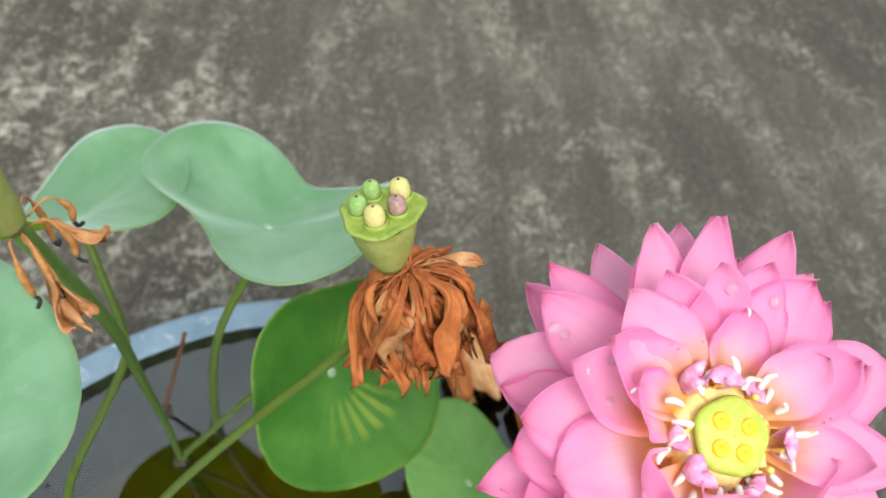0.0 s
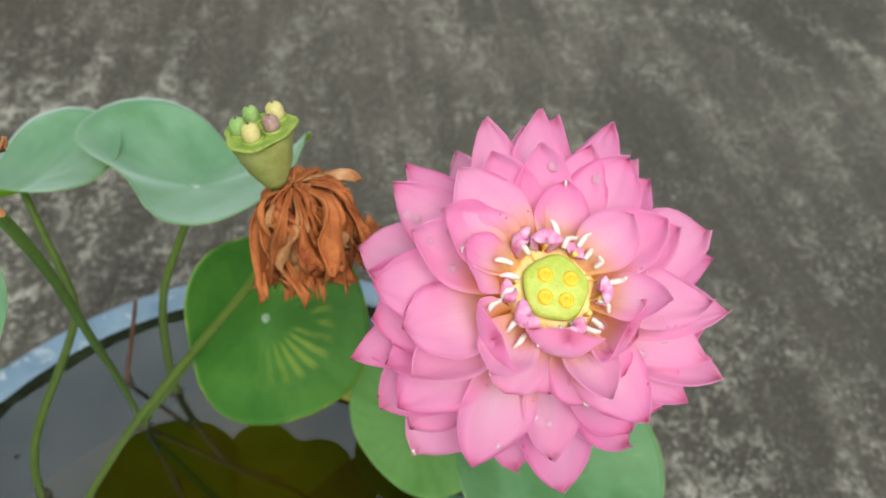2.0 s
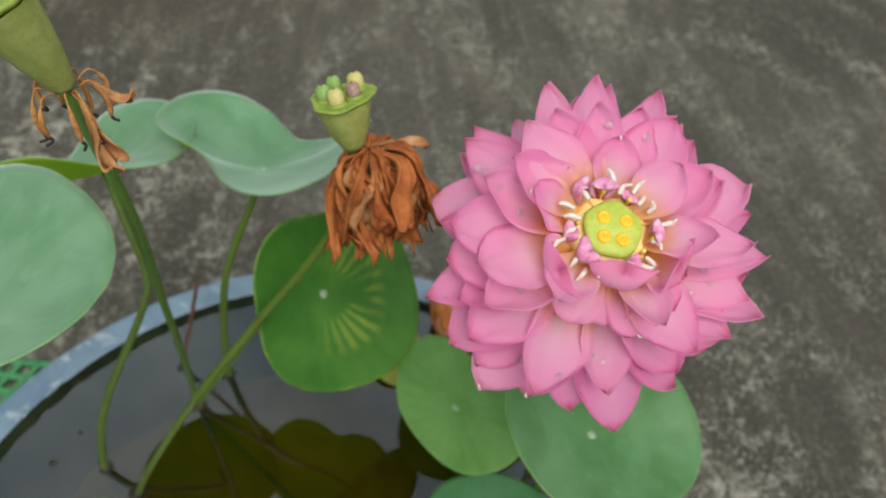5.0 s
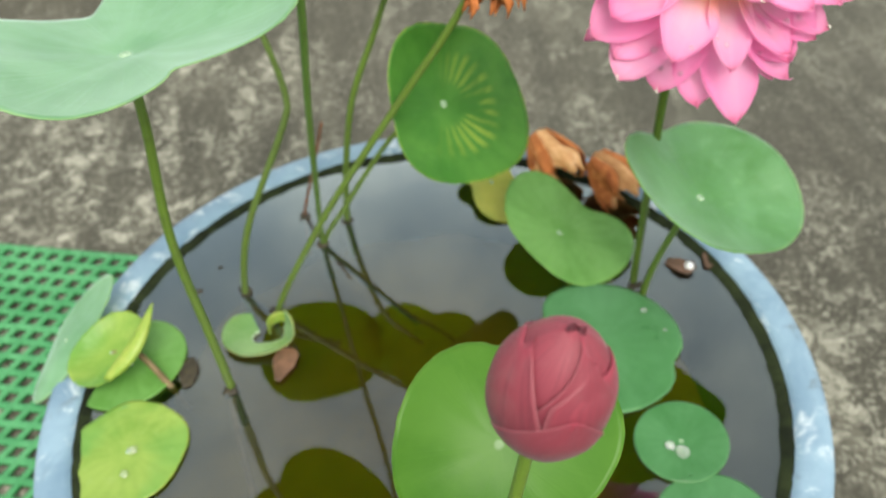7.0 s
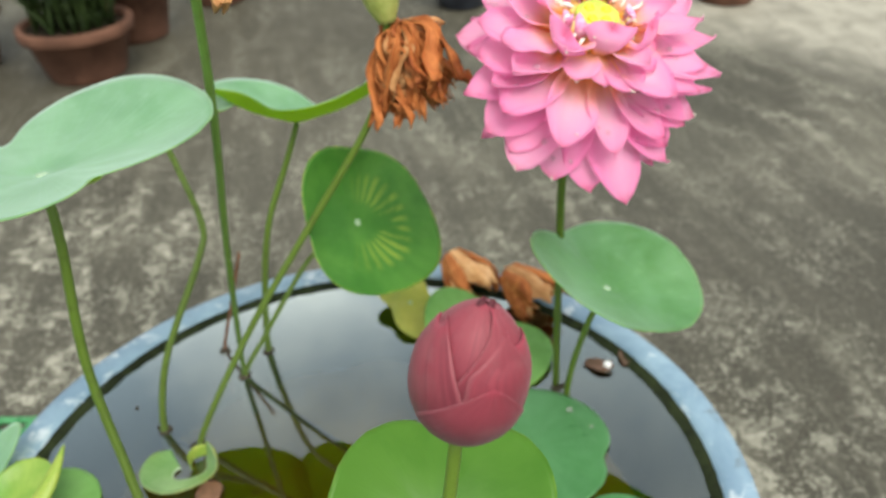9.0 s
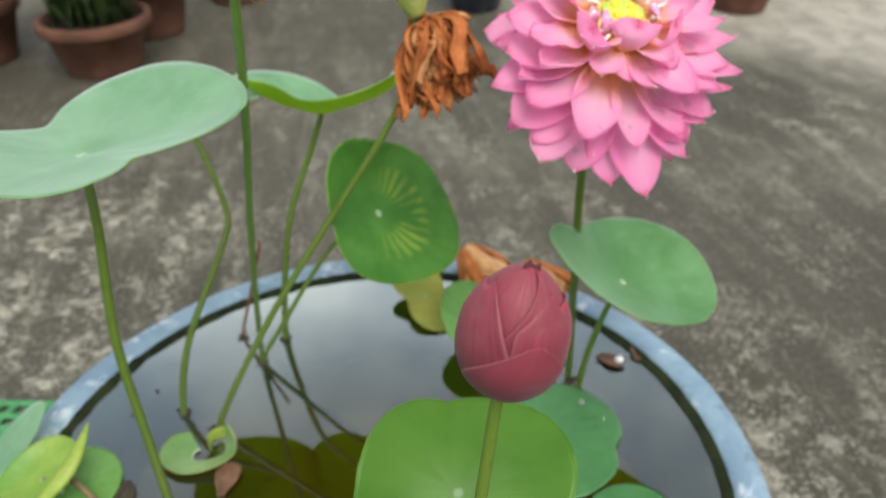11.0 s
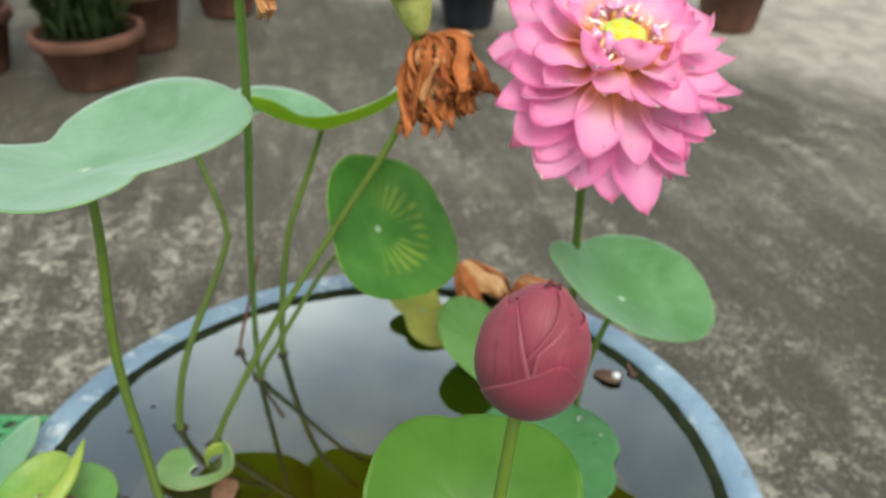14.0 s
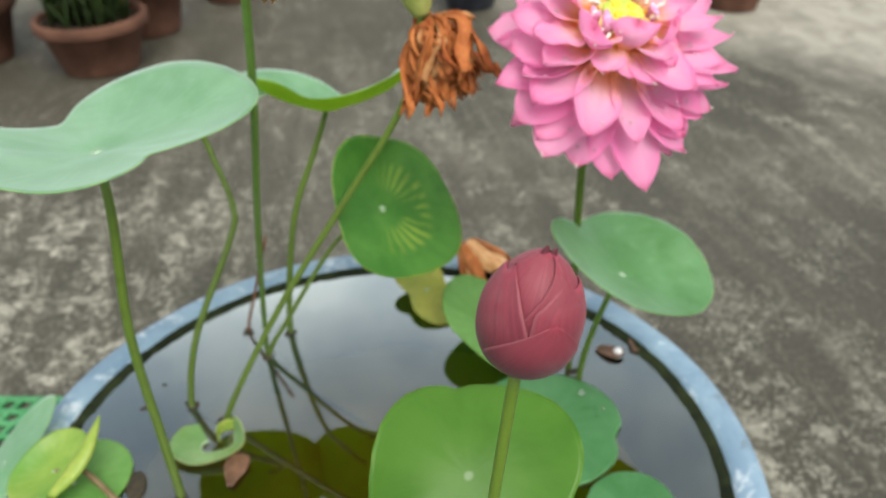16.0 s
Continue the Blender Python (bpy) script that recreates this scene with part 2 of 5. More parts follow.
    apron = g.step(g.math("ADD", g.math("ADD", g.math("MULTIPLY", px, 1.2), py), g.math("MULTIPLY", big, 0.5)), 2.10, 2.55)
    apron = g.math("MULTIPLY", apron, g.step(g.math("ADD", g.math("MULTIPLY", px, 1.2), py), 4.6, 3.9))
    c = g.mix(g.math("MULTIPLY", apron, g.math("MULTIPLY_ADD", g.step(patch, 0.35, 0.62), 0.30, 0.40)), c, (0.40, 0.38, 0.32))
    h = g.math("ADD", g.math("MULTIPLY", mid, 0.7), g.math("ADD", g.math("MULTIPLY", spots, 0.5), g.math("MULTIPLY", grit, 0.2)))
    g.bump(h, 0.7, 0.005)
    return g.finish(c, g.math("MULTIPLY_ADD", mid, 0.25, 0.62), 0.3)


def tub_material():
    g = Graph("faded_blue_plastic")
    p = g.place()
    fade = g.noise(14, 5, 0.6, p, 0.4)
    scuff = g.noise(60, 5, 0.65, g.scaled(p, (1, 1, 3.0)), 0.8)
    dirt = g.noise(33, 6, 0.7, p, 0.5)
    c = g.mix(g.step(fade, 0.35, 0.66), (0.122, 0.200, 0.282), (0.210, 0.312, 0.400))
    c = g.mix(g.math("MULTIPLY", g.step(scuff, 0.58, 0.70), 0.7), c, (0.50, 0.56, 0.60))
    c = g.mix(g.math("MULTIPLY", g.step(dirt, 0.56, 0.70), 0.55), c, (0.075, 0.080, 0.075))
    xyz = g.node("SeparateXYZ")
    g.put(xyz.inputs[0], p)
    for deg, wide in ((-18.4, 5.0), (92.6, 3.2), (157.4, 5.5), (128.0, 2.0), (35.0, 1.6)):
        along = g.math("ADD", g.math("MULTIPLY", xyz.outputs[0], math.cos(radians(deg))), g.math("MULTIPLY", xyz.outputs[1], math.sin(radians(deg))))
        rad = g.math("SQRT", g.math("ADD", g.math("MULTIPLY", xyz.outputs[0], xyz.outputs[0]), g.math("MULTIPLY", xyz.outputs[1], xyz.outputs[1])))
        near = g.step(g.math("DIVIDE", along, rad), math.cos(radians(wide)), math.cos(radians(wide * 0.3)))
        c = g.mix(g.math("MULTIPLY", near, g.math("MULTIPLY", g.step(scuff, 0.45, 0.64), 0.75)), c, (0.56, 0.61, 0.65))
    g.bump(g.math("ADD", scuff, dirt), 0.25, 0.001)
    return g.finish(c, g.math("MULTIPLY_ADD", fade, 0.2, 0.42), 0.45)


def algae_wall_material():
    g = Graph("algae_coated_plastic")
    p = g.place()
    a = g.noise(40, 6, 0.7, p, 0.6)
    c = g.mix(g.step(a, 0.35, 0.65), (0.006, 0.009, 0.004), (0.020, 0.028, 0.010))
    g.bump(a, 0.6, 0.002)
    return g.finish(c, 0.85, 0.15)


def mud_material():
    g = Graph("olive_mud")
    p = g.place()
    a, b = g.noise(18, 5, 0.6, p, 0.3), g.noise(90, 5, 0.7, p)
    c = g.mix(g.step(a, 0.35, 0.65), (0.125, 0.088, 0.005), (0.185, 0.135, 0.009))
    c = g.mix(g.math("MULTIPLY", g.step(b, 0.55, 0.7), 0.4), c, (0.05, 0.035, 0.008))
    g.bump(b, 0.5, 0.003)
    return g.finish(c, 0.9, 0.1)


def water_material():
    g = Graph("still_murky_water")
    fr = g.node("Fresnel")
    fr.inputs["IOR"].default_value = 1.34
    gl = g.node("BsdfGlossy")
    gl.inputs["Roughness"].default_value = 0.012
    gl.inputs["Color"].default_value = (0.84, 0.955, 0.965, 1)
    tr = g.node("BsdfTransparent")
    tr.inputs["Color"].default_value = (0.52, 0.48, 0.33, 1)
    mx = g.node("MixShader")
    rip = g.noise(9, 2, 0.5)
    bp = g.node("Bump")
    bp.inputs["Strength"].default_value, bp.inputs["Distance"].default_value = 0.04, 0.004
    g.put(bp.inputs["Height"], rip)
    g.put(gl.inputs["Normal"], bp.outputs[0]), g.put(fr.inputs["Normal"], bp.outputs[0])
    g.put(mx.inputs[0], g.math("MULTIPLY_ADD", g.step(fr.outputs[0], 0.018, 0.058), 0.62, 0.090))
    g.t.links.new(tr.outputs[0], mx.inputs[1])
    g.t.links.new(gl.outputs[0], mx.inputs[2])
    g.t.links.new(mx.outputs[0], g.out.inputs["Surface"])
    return g.m


def leaf_material(name, base, pale, vein, edge, rough=0.45, translucent=0.22, streaks=0.0, veins=21, blotch=None, glow=None, sheen=0.0, relief=1.0):
    """Leaf with radiating veins: u runs round the blade, v from the centre to the edge."""
    g = Graph(name)
    u, v = g.uv()
    p = g.local()
    a, b, f = g.noise(26, 5, 0.6, p, 0.4), g.noise(130, 4, 0.6, p), g.noise(800, 2, 0.5, p)
    c = g.mix(g.step(a, 0.34, 0.66), base, pale)
    if blotch:
        c = g.mix(g.math("MULTIPLY", g.step(g.noise(15, 3, 0.5, p, 0.6), 0.50, 0.68), 0.7), c, blotch)
    wander = g.math("MULTIPLY", g.math("SUBTRACT", g.noise(40, 2, 0.5, p), 0.5), 0.012)
    saw = g.math("ABSOLUTE", g.math("SUBTRACT", g.math("FRACT", g.math("MULTIPLY", g.math("ADD", u, wander), veins)), 0.5))
    line = g.math("MULTIPLY", g.step(g.math("DIVIDE", saw, g.math("ADD", g.math("MULTIPLY", v, 1.3), 0.25)), 0.075, 0.015), g.step(v, 0.97, 0.75))
    fork = g.math("ABSOLUTE", g.math("SUBTRACT", g.math("FRACT", g.math("MULTIPLY", g.math("ADD", u, g.math("MULTIPLY", wander, 1.6)), veins * 2.0)), 0.5))
    twigs = g.math("MULTIPLY", g.step(fork, 0.085, 0.015), g.math("MULTIPLY", g.step(v, 0.42, 0.60), g.step(v, 0.99, 0.85)))
    line = g.math("MAXIMUM", line, g.math("MULTIPLY", twigs, 0.7))
    c = g.mix(g.math("MULTIPLY", line, 0.07 * relief), c, vein)
    between = g.step(saw, 0.16, 0.48)
    c = g.mix(g.math("MULTIPLY", g.math("MULTIPLY", between, g.step(v, 0.12, 0.5)), 0.06 * relief), c, tuple(x * 0.55 for x in base))
    c = g.mix(g.math("MULTIPLY", g.step(b, 0.55, 0.72), 0.18), c, vein)
    if streaks:
        fan = g.math("ABSOLUTE", g.math("SUBTRACT", g.math("FRACT", g.math("MULTIPLY", g.math("ADD", u, wander), veins)), 0.5))
        wedge = g.step(fan, 0.17, 0.34)
        band = g.math("MULTIPLY", g.step(v, 0.22, 0.36), g.step(v, 0.72, 0.58))
        side = g.math("ABSOLUTE", g.math("SUBTRACT", g.math("FRACT", g.math("ADD", u, streaks)), 0.5))
        keep = g.math("MULTIPLY", g.step(side, 0.34, 0.10), 0.66)
        c = g.mix(g.math("MULTIPLY", g.math("MULTIPLY", wedge, band), g.math("MULTIPLY", keep, g.step(a, 0.30, 0.55))), c, (0.26, 0.36, 0.045))
    c = g.mix(g.math("MULTIPLY", g.step(g.math("ADD", v, g.math("MULTIPLY", a, 0.06)), 1.005, 1.045), g.math("MULTIPLY_ADD", g.step(b, 0.40, 0.60), 0.45, 0.20)), c, edge)
    c = g.mix(g.math("MULTIPLY", g.step(g.math("ADD", v, g.math("MULTIPLY", b, 0.03)), 0.075, 0.035), 0.8 * relief), c, (0.50, 0.60, 0.46))
    g.bump(g.math("ADD", g.math("MULTIPLY", line, 0.35 * relief), g.math("ADD", g.math("MULTIPLY", b, 0.5 * relief), g.math("MULTIPLY", f, 0.15))), 0.30, 0.0006)
    g.bsdf.inputs["Sheen Weight"].default_value = sheen
    g.bsdf.inputs["Sheen Roughness"].default_value = 0.45
    g.bsdf.inputs["Sheen Tint"].default_value = (0.80, 0.97, 1.0, 1)
    return g.finish(c, g.math("MULTIPLY_ADD", a, 0.2, rough - 0.1), 0.30, translucent, glow)


def stalk_material(name, low, high):
    g = Graph(name)
    u, v = g.uv()
    a = g.noise(120, 4, 0.6)
    b = g.noise(900, 2, 0.5)
    c = g.mix(v, low, high)
    c = g.mix(g.math("MULTIPLY", g.step(a, 0.5, 0.7), 0.35), c, (0.05, 0.065, 0.012))
    g.bump(b, 0.5, 0.0006)
    return g.finish(c, 0.45, 0.4)


def petal_material(name, foot, foot_glow, pale, deep):
    """Lotus petal: u across, v from base to tip."""
    g = Graph(name)
    u, v = g.uv()
    r = g.random()
    p = g.local()
    veinco = g.node("CombineXYZ")
    g.put(veinco.inputs[0], g.math("MULTIPLY", u, 42.0)), g.put(veinco.inputs[1], g.math("MULTIPLY", v, 1.2)), g.put(veinco.inputs[2], g.math("MULTIPLY", r, 40.0))
    vein = g.noise(1.0, 3, 0.5, veinco.outputs[0])
    soft = g.noise(55, 3, 0.5, p)
    rim = g.math("MULTIPLY", g.math("ABSOLUTE", g.math("SUBTRACT", u, 0.5)), 2.0)
    body = g.mix(g.step(g.math("ADD", rim, g.math("MULTIPLY", soft, 0.3)), 0.20, 1.05), pale, deep)
    c = g.mix(g.step(v, 0.14, 0.60), foot, body)
    c = g.mix(g.math("MULTIPLY", g.step(g.math("ADD", v, g.math("MULTIPLY", soft, 0.25)), 0.60, 1.10), 0.90), c, (0.90, 0.34, 0.63))
    c = g.mix(g.math("MULTIPLY", g.step(rim, 0.74, 1.0), g.math("MULTIPLY", g.step(v, 0.30, 0.80), 0.78)), c, (0.82, 0.15, 0.44))
    c = g.mix(g.math("MULTIPLY", g.step(v, 0.90, 1.0), 0.90), c, (0.74, 0.07, 0.26))
    c = g.mix(g.math("MULTIPLY", g.step(vein, 0.47, 0.64), 0.28), c, (0.92, 0.42, 0.66))
    c = g.mix(g.math("MULTIPLY", g.step(r, 0.35, 1.0), 0.28), c, (0.975, 0.74, 0.86))
    glow = g.mix(g.step(v, 0.12, 0.55), foot_glow, (0.985, 0.70, 0.85))
    g.bump(g.math("ADD", vein, g.math("MULTIPLY", soft, 0.5)), 0.50, 0.0007)
    return g.finish(c, 0.42, 0.32, 0.68, glow)


def dry_material(name, dark, light, pale):
    """Withered petal."""
    g = Graph(name)
    u, v = g.uv()
    r = g.random()
    p = g.local()
    co = g.node("CombineXYZ")
    g.put(co.inputs[0], g.math("MULTIPLY", u, 22.0)), g.put(co.inputs[1], g.math("MULTIPLY", v, 2.0)), g.put(co.inputs[2], g.math("MULTIPLY", r, 40.0))
    vein = g.noise(1.0, 4, 0.6, co.outputs[0])
    a = g.noise(90, 5, 0.65, p, 0.4)
    c = g.mix(g.step(a, 0.34, 0.66), dark, light)
    c = g.mix(g.math("MULTIPLY", r, 0.55), c, light)
    c = g.mix(g.math("MULTIPLY", g.step(vein, 0.48, 0.66), 0.5), c, dark)
    c = g.mix(g.math("MULTIPLY", g.step(a, 0.58, 0.72), 0.5), c, pale)
    g.bump(g.math("ADD", vein, a), 0.5, 0.0012)
    return g.finish(c, 0.6, 0.22, 0.28)


def bud_material(name, low, high):
    g = Graph(name)
    u, v = g.uv()
    r = g.random()
    co = g.node("CombineXYZ")
    g.put(co.inputs[0], g.math("MULTIPLY", u, 210.0)), g.put(co.inputs[1], g.math("MULTIPLY", v, 1.5)), g.put(co.inputs[2], g.math("MULTIPLY", r, 30.0))
    vein = g.noise(1.0, 3, 0.5, co.outputs[0])
    p = g.local()
    a = g.noise(140, 5, 0.6, p, 0.3)
    c = g.mix(g.step(v, 0.05, 0.9), low, high)
    c = g.mix(g.math("MULTIPLY", g.step(vein, 0.46, 0.60), 0.52), c, (0.085, 0.014, 0.026))
    c = g.mix(g.math("MULTIPLY", g.step(a, 0.52, 0.72), 0.25), c, (0.24, 0.105, 0.11))
    rim = g.math("MULTIPLY", g.math("ABSOLUTE", g.math("SUBTRACT", u, 0.5)), 2.0)
    c = g.mix(g.math("MULTIPLY", g.step(rim, 0.94, 1.0), 0.35), c, (0.36, 0.13, 0.15))
    c = g.mix(g.math("MULTIPLY", g.step(v, 0.90, 1.0), 0.5), c, (0.30, 0.03, 0.06))
    g.bump(g.math("ADD", vein, g.math("MULTIPLY", a, 0.3)), 0.40, 0.0005)
    g.bsdf.inputs["Sheen Weight"].default_value = 0.10
    g.bsdf.inputs["Sheen Roughness"].default_value = 0.4
    g.bsdf.inputs["Sheen Tint"].default_value = (1.0, 0.82, 0.90, 1)
    return g.finish(c, 0.46, 0.34, 0.05)


def plain_material(name, a, b, scale=60.0, rough=0.5, spec=0.4, translucent=0.0, bump=0.3, dist=0.001, metal=0.0):
    """Two shades mixed by a noise at two scales."""
    g = Graph(name)
    p = g.local()
    n, f = g.noise(scale, 5, 0.6, p, 0.3), g.noise(scale * 6, 3, 0.6, p)
    c = g.mix(g.step(n, 0.34, 0.66), a, b)
    c = g.mix(g.math("MULTIPLY", g.step(f, 0.5, 0.72), 0.3), c, tuple(x * 0.6 for x in a))
    g.bump(g.math("ADD", n, g.math("MULTIPLY", f, 0.4)), bump, dist)
    g.bsdf.inputs["Metallic"].default_value = metal
    return g.finish(c, rough, spec, translucent)


def drop_material():
    g = Graph("clear_water_drop")
    g.bsdf.inputs["Transmission Weight"].default_value = 0.86
    g.bsdf.inputs["IOR"].default_value = 1.33
    return g.finish((1, 1, 1), 0.0, 0.5)


M_CONCRETE = concrete_material()
M_TUB = tub_material()
M_ALGAE = algae_wall_material()
M_MUD = mud_material()
M_WATER = water_material()
M_LEAF = leaf_material("glaucous_lotus_leaf", (0.066, 0.182, 0.062), (0.116, 0.262, 0.124), (0.24, 0.44, 0.22), (0.34, 0.46, 0.15), 0.48, 0.30, glow=(0.42, 0.72, 0.10), sheen=0.32)
M_LEAF_GREY = leaf_material("pale_glaucous_leaf", (0.110, 0.264, 0.134), (0.190, 0.364, 0.222), (0.34, 0.52, 0.38), (0.32, 0.46, 0.16), 0.42, 0.30, glow=(0.50, 0.75, 0.14), sheen=0.60)
M_LEAF_MID = leaf_material("fresh_green_leaf", (0.105, 0.260, 0.052), (0.155, 0.335, 0.088), (0.20, 0.37, 0.15), (0.22, 0.38, 0.06), 0.42, 0.25)
M_LEAF_BRIGHT = leaf_material("light_green_young_leaf", (0.052, 0.156, 0.012), (0.074, 0.192, 0.019), (0.085, 0.210, 0.032), (0.20, 0.34, 0.07), 0.40, 0.30, relief=0.35)
M_LEAF_VAR = leaf_material("green_leaf_with_yellow_streaks", (0.036, 0.145, 0.014), (0.066, 0.200, 0.026), (0.085, 0.235, 0.05), (0.40, 0.42, 0.06), 0.42, 0.25, 0.44, 26)
M_LEAF_FLOAT = leaf_material("floating_leaf", (0.045, 0.148, 0.050), (0.066, 0.190, 0.074), (0.095, 0.22, 0.10), (0.13, 0.27, 0.08), 0.30, 0.12)
M_LEAF_YELLOW = leaf_material("yellowing_leaf", (0.155, 0.290, 0.042), (0.265, 0.378, 0.078), (0.36, 0.47, 0.17), (0.50, 0.45, 0.06), 0.36, 0.22, blotch=(0.12, 0.30, 0.06))
M_LEAF_CURLED = leaf_material("glaucous_leaf_with_yellowed_margin", (0.130, 0.260, 0.085), (0.215, 0.340, 0.150), (0.28, 0.38, 0.19), (0.42, 0.30, 0.06), 0.40, 0.20, blotch=(0.25, 0.33, 0.07))
M_LEAF_OLD = leaf_material("old_yellow_leaf", (0.300, 0.330, 0.045), (0.420, 0.400, 0.075), (0.46, 0.44, 0.14), (0.40, 0.28, 0.06), 0.40, 0.20, blotch=(0.20, 0.29, 0.06))
M_ROLL = plain_material("rolled_leaf_margin", (0.230, 0.360, 0.050), (0.340, 0.420, 0.080), 140, 0.4, 0.4, 0.25)
M_UNDER = leaf_material("leaf_underside", (0.300, 0.500, 0.035), (0.380, 0.560, 0.060), (0.40, 0.56, 0.12), (0.34, 0.45, 0.08), 0.6, 0.62, glow=(0.60, 0.76, 0.05))
M_STALK = stalk_material("green_stalk", (0.056, 0.088, 0.009), (0.098, 0.170, 0.018))
M_STALK_DARK = stalk_material("dark_green_stalk", (0.044, 0.074, 0.009), (0.100, 0.195, 0.032))
M_PETAL = petal_material("inner_pink_petal_with_golden_base", (1.0, 0.74, 0.32), (0.99, 0.76, 0.24), (0.965, 0.815, 0.900), (0.925, 0.555, 0.770))
M_PETAL_OUTER = petal_material("outer_pink_petal", (0.97, 0.80, 0.80), (0.98, 0.72, 0.76), (0.945, 0.71, 0.875), (0.900, 0.43, 0.715))
# lowest petals: their own deeper pink, plus their dimmer light put into the colour
M_PETAL_LOW = petal_material("deep_pink_dimmed_lowest_petal", (0.95, 0.66, 0.74), (0.96, 0.58, 0.70), (0.890, 0.590, 0.790), (0.830, 0.330, 0.620))
M_DRY = dry_material("rust_brown_withered_petal", (0.255, 0.060, 0.017), (0.650, 0.238, 0.072), (0.80, 0.45, 0.22))
M_DRY_PALE = dry_material("tan_withered_petal", (0.380, 0.155, 0.055), (0.660, 0.370, 0.165), (0.80, 0.56, 0.34))
M_DRY_TAN = dry_material("cream_tan_withered_petal", (0.580, 0.270, 0.095), (0.860, 0.540, 0.270), (0.94, 0.73, 0.48))
M_BUD = bud_material("dusky_rose_bud", (0.084, 0.021, 0.030), (0.235, 0.038, 0.058))
M_SEPAL = bud_material("brownish_rose_sepal", (0.056, 0.016, 0.019), (0.128, 0.027, 0.036))
M_BUD_TIP = plain_material("dark_maroon_bud_tip", (0.050, 0.012, 0.018), (0.120, 0.020, 0.032), 300, 0.5, 0.3)
M_POD = plain_material("green_seed_pod", (0.190, 0.290, 0.040), (0.300, 0.400, 0.075), 160, 0.5, 0.35, 0.1)
M_POD_WALL = plain_material("pod_wall", (0.250, 0.300, 0.070), (0.330, 0.370, 0.110), 120, 0.55, 0.35, 0.05)
M_SEED_GREEN = plain_material("green_seed", (0.170, 0.330, 0.075), (0.300, 0.430, 0.150), 200, 0.4, 0.4)
M_SEED_YELLOW = plain_material("yellow_seed", (0.440, 0.430, 0.130), (0.600, 0.520, 0.230), 200, 0.4, 0.4)
M_SEED_BROWN = plain_material("purplish_brown_seed", (0.220, 0.140, 0.110), (0.400, 0.270, 0.230), 260, 0.4, 0.4)
M_RECEPT = plain_material("yellow_green_receptacle", (0.375, 0.480, 0.060), (0.480, 0.555, 0.105), 180, 0.45, 0.35)
M_PIT = plain_material("golden_stigma", (0.800, 0.470, 0.015), (0.880, 0.600, 0.050), 300, 0.45, 0.35)
M_HEART = plain_material("golden_petal_base", (0.985, 0.740, 0.230), (0.990, 0.830, 0.360), 160, 0.5, 0.3, 0.0, 0.15)
M_PETALOID = plain_material("magenta_petaloid", (0.840, 0.330, 0.580), (0.940, 0.680, 0.830), 260, 0.4, 0.35, 0.35)
M_STAMEN = plain_material("white_stamen", (0.800, 0.740, 0.640), (0.880, 0.850, 0.780), 400, 0.5, 0.3, 0.2)
M_ANTHER = plain_material("orange_anther", (0.880, 0.520, 0.080), (0.920, 0.680, 0.200), 400, 0.5, 0.3, 0.1)
M_STAMEN_DRY = plain_material("withered_stamen", (0.360, 0.150, 0.045), (0.560, 0.290, 0.100), 400, 0.6, 0.3, 0.1)
M_BLACK_TIP = plain_material("blackened_tip", (0.012, 0.011, 0.012), (0.030, 0.028, 0.030), 400, 0.5, 0.3)
M_TWIG = plain_material("brown_twig", (0.085, 0.038, 0.020), (0.160, 0.075, 0.040), 300, 0.7, 0.3)
M_ROOT = plain_material("dark_sodden_root", (0.018, 0.014, 0.008), (0.045, 0.035, 0.018), 200, 0.6, 0.4)
M_SUNK = plain_material("sunken_tan_stalk", (0.120, 0.085, 0.040), (0.190, 0.140, 0.075), 200, 0.7, 0.3)
M_FALLEN = plain_material("fallen_brownish_pink_petal", (0.085, 0.046, 0.026), (0.165, 0.085, 0.050), 120, 0.45, 0.4, 0.1)
M_NET = plain_material("green_plastic_net", (0.036, 0.200, 0.068), (0.070, 0.270, 0.108), 40, 0.4, 0.45, 0.05)
M_TERRA = plain_material("terracotta", (0.092, 0.045, 0.030), (0.146, 0.072, 0.048), 22, 0.85, 0.2, 0.0, 0.5, 0.002)
M_SOIL = plain_material("potting_soil", (0.018, 0.014, 0.010), (0.045, 0.035, 0.025), 60, 0.95, 0.1, 0.0, 0.8, 0.006)
M_BLACKPOT = plain_material("black_plastic_pot", (0.012, 0.014, 0.020), (0.024, 0.028, 0.038), 30, 0.45, 0.4)
M_GRASS = plain_material("pot_plant_leaf", (0.020, 0.040, 0.010), (0.045, 0.075, 0.018), 60, 0.5, 0.35, 0.25)
M_BEAD = plain_material("white_bead", (0.78, 0.80, 0.82), (0.88, 0.88, 0.88), 100, 0.3, 0.5, 0.1)
M_DROP = drop_material()
M_NAVEL = plain_material("pale_leaf_navel", (0.19, 0.31, 0.18), (0.32, 0.43, 0.31), 400, 0.5, 0.4)


# ---- ground ----
def ground_mesh():
    """One sheet: fine and slightly uneven near the tub, coarse out to the horizon."""
    xs = [-400, -60, -12, -4] + [lerp(-2.4, 2.4, i / 60) for i in range(61)] + [4, 12, 60, 400]
    verts, faces = [], []
    for y in xs:
        for x in xs:
            near = 1.0 if abs(x) < 3 and abs(y) < 3 else 0.0
            verts.append((x, y, near * 0.004 * wob(x * 2.2, y * 2.2, 3.0) * (1 if math.hypot(x, y) > 0.3 else 0)))
    n = len(xs)
    for j in range(n - 1):
        for i in range(n - 1):
            a = j * n + i
            faces.append((a, a + 1, a + n + 1, a + n))
    return mesh_of("ground", verts, faces, None, [M_CONCRETE])


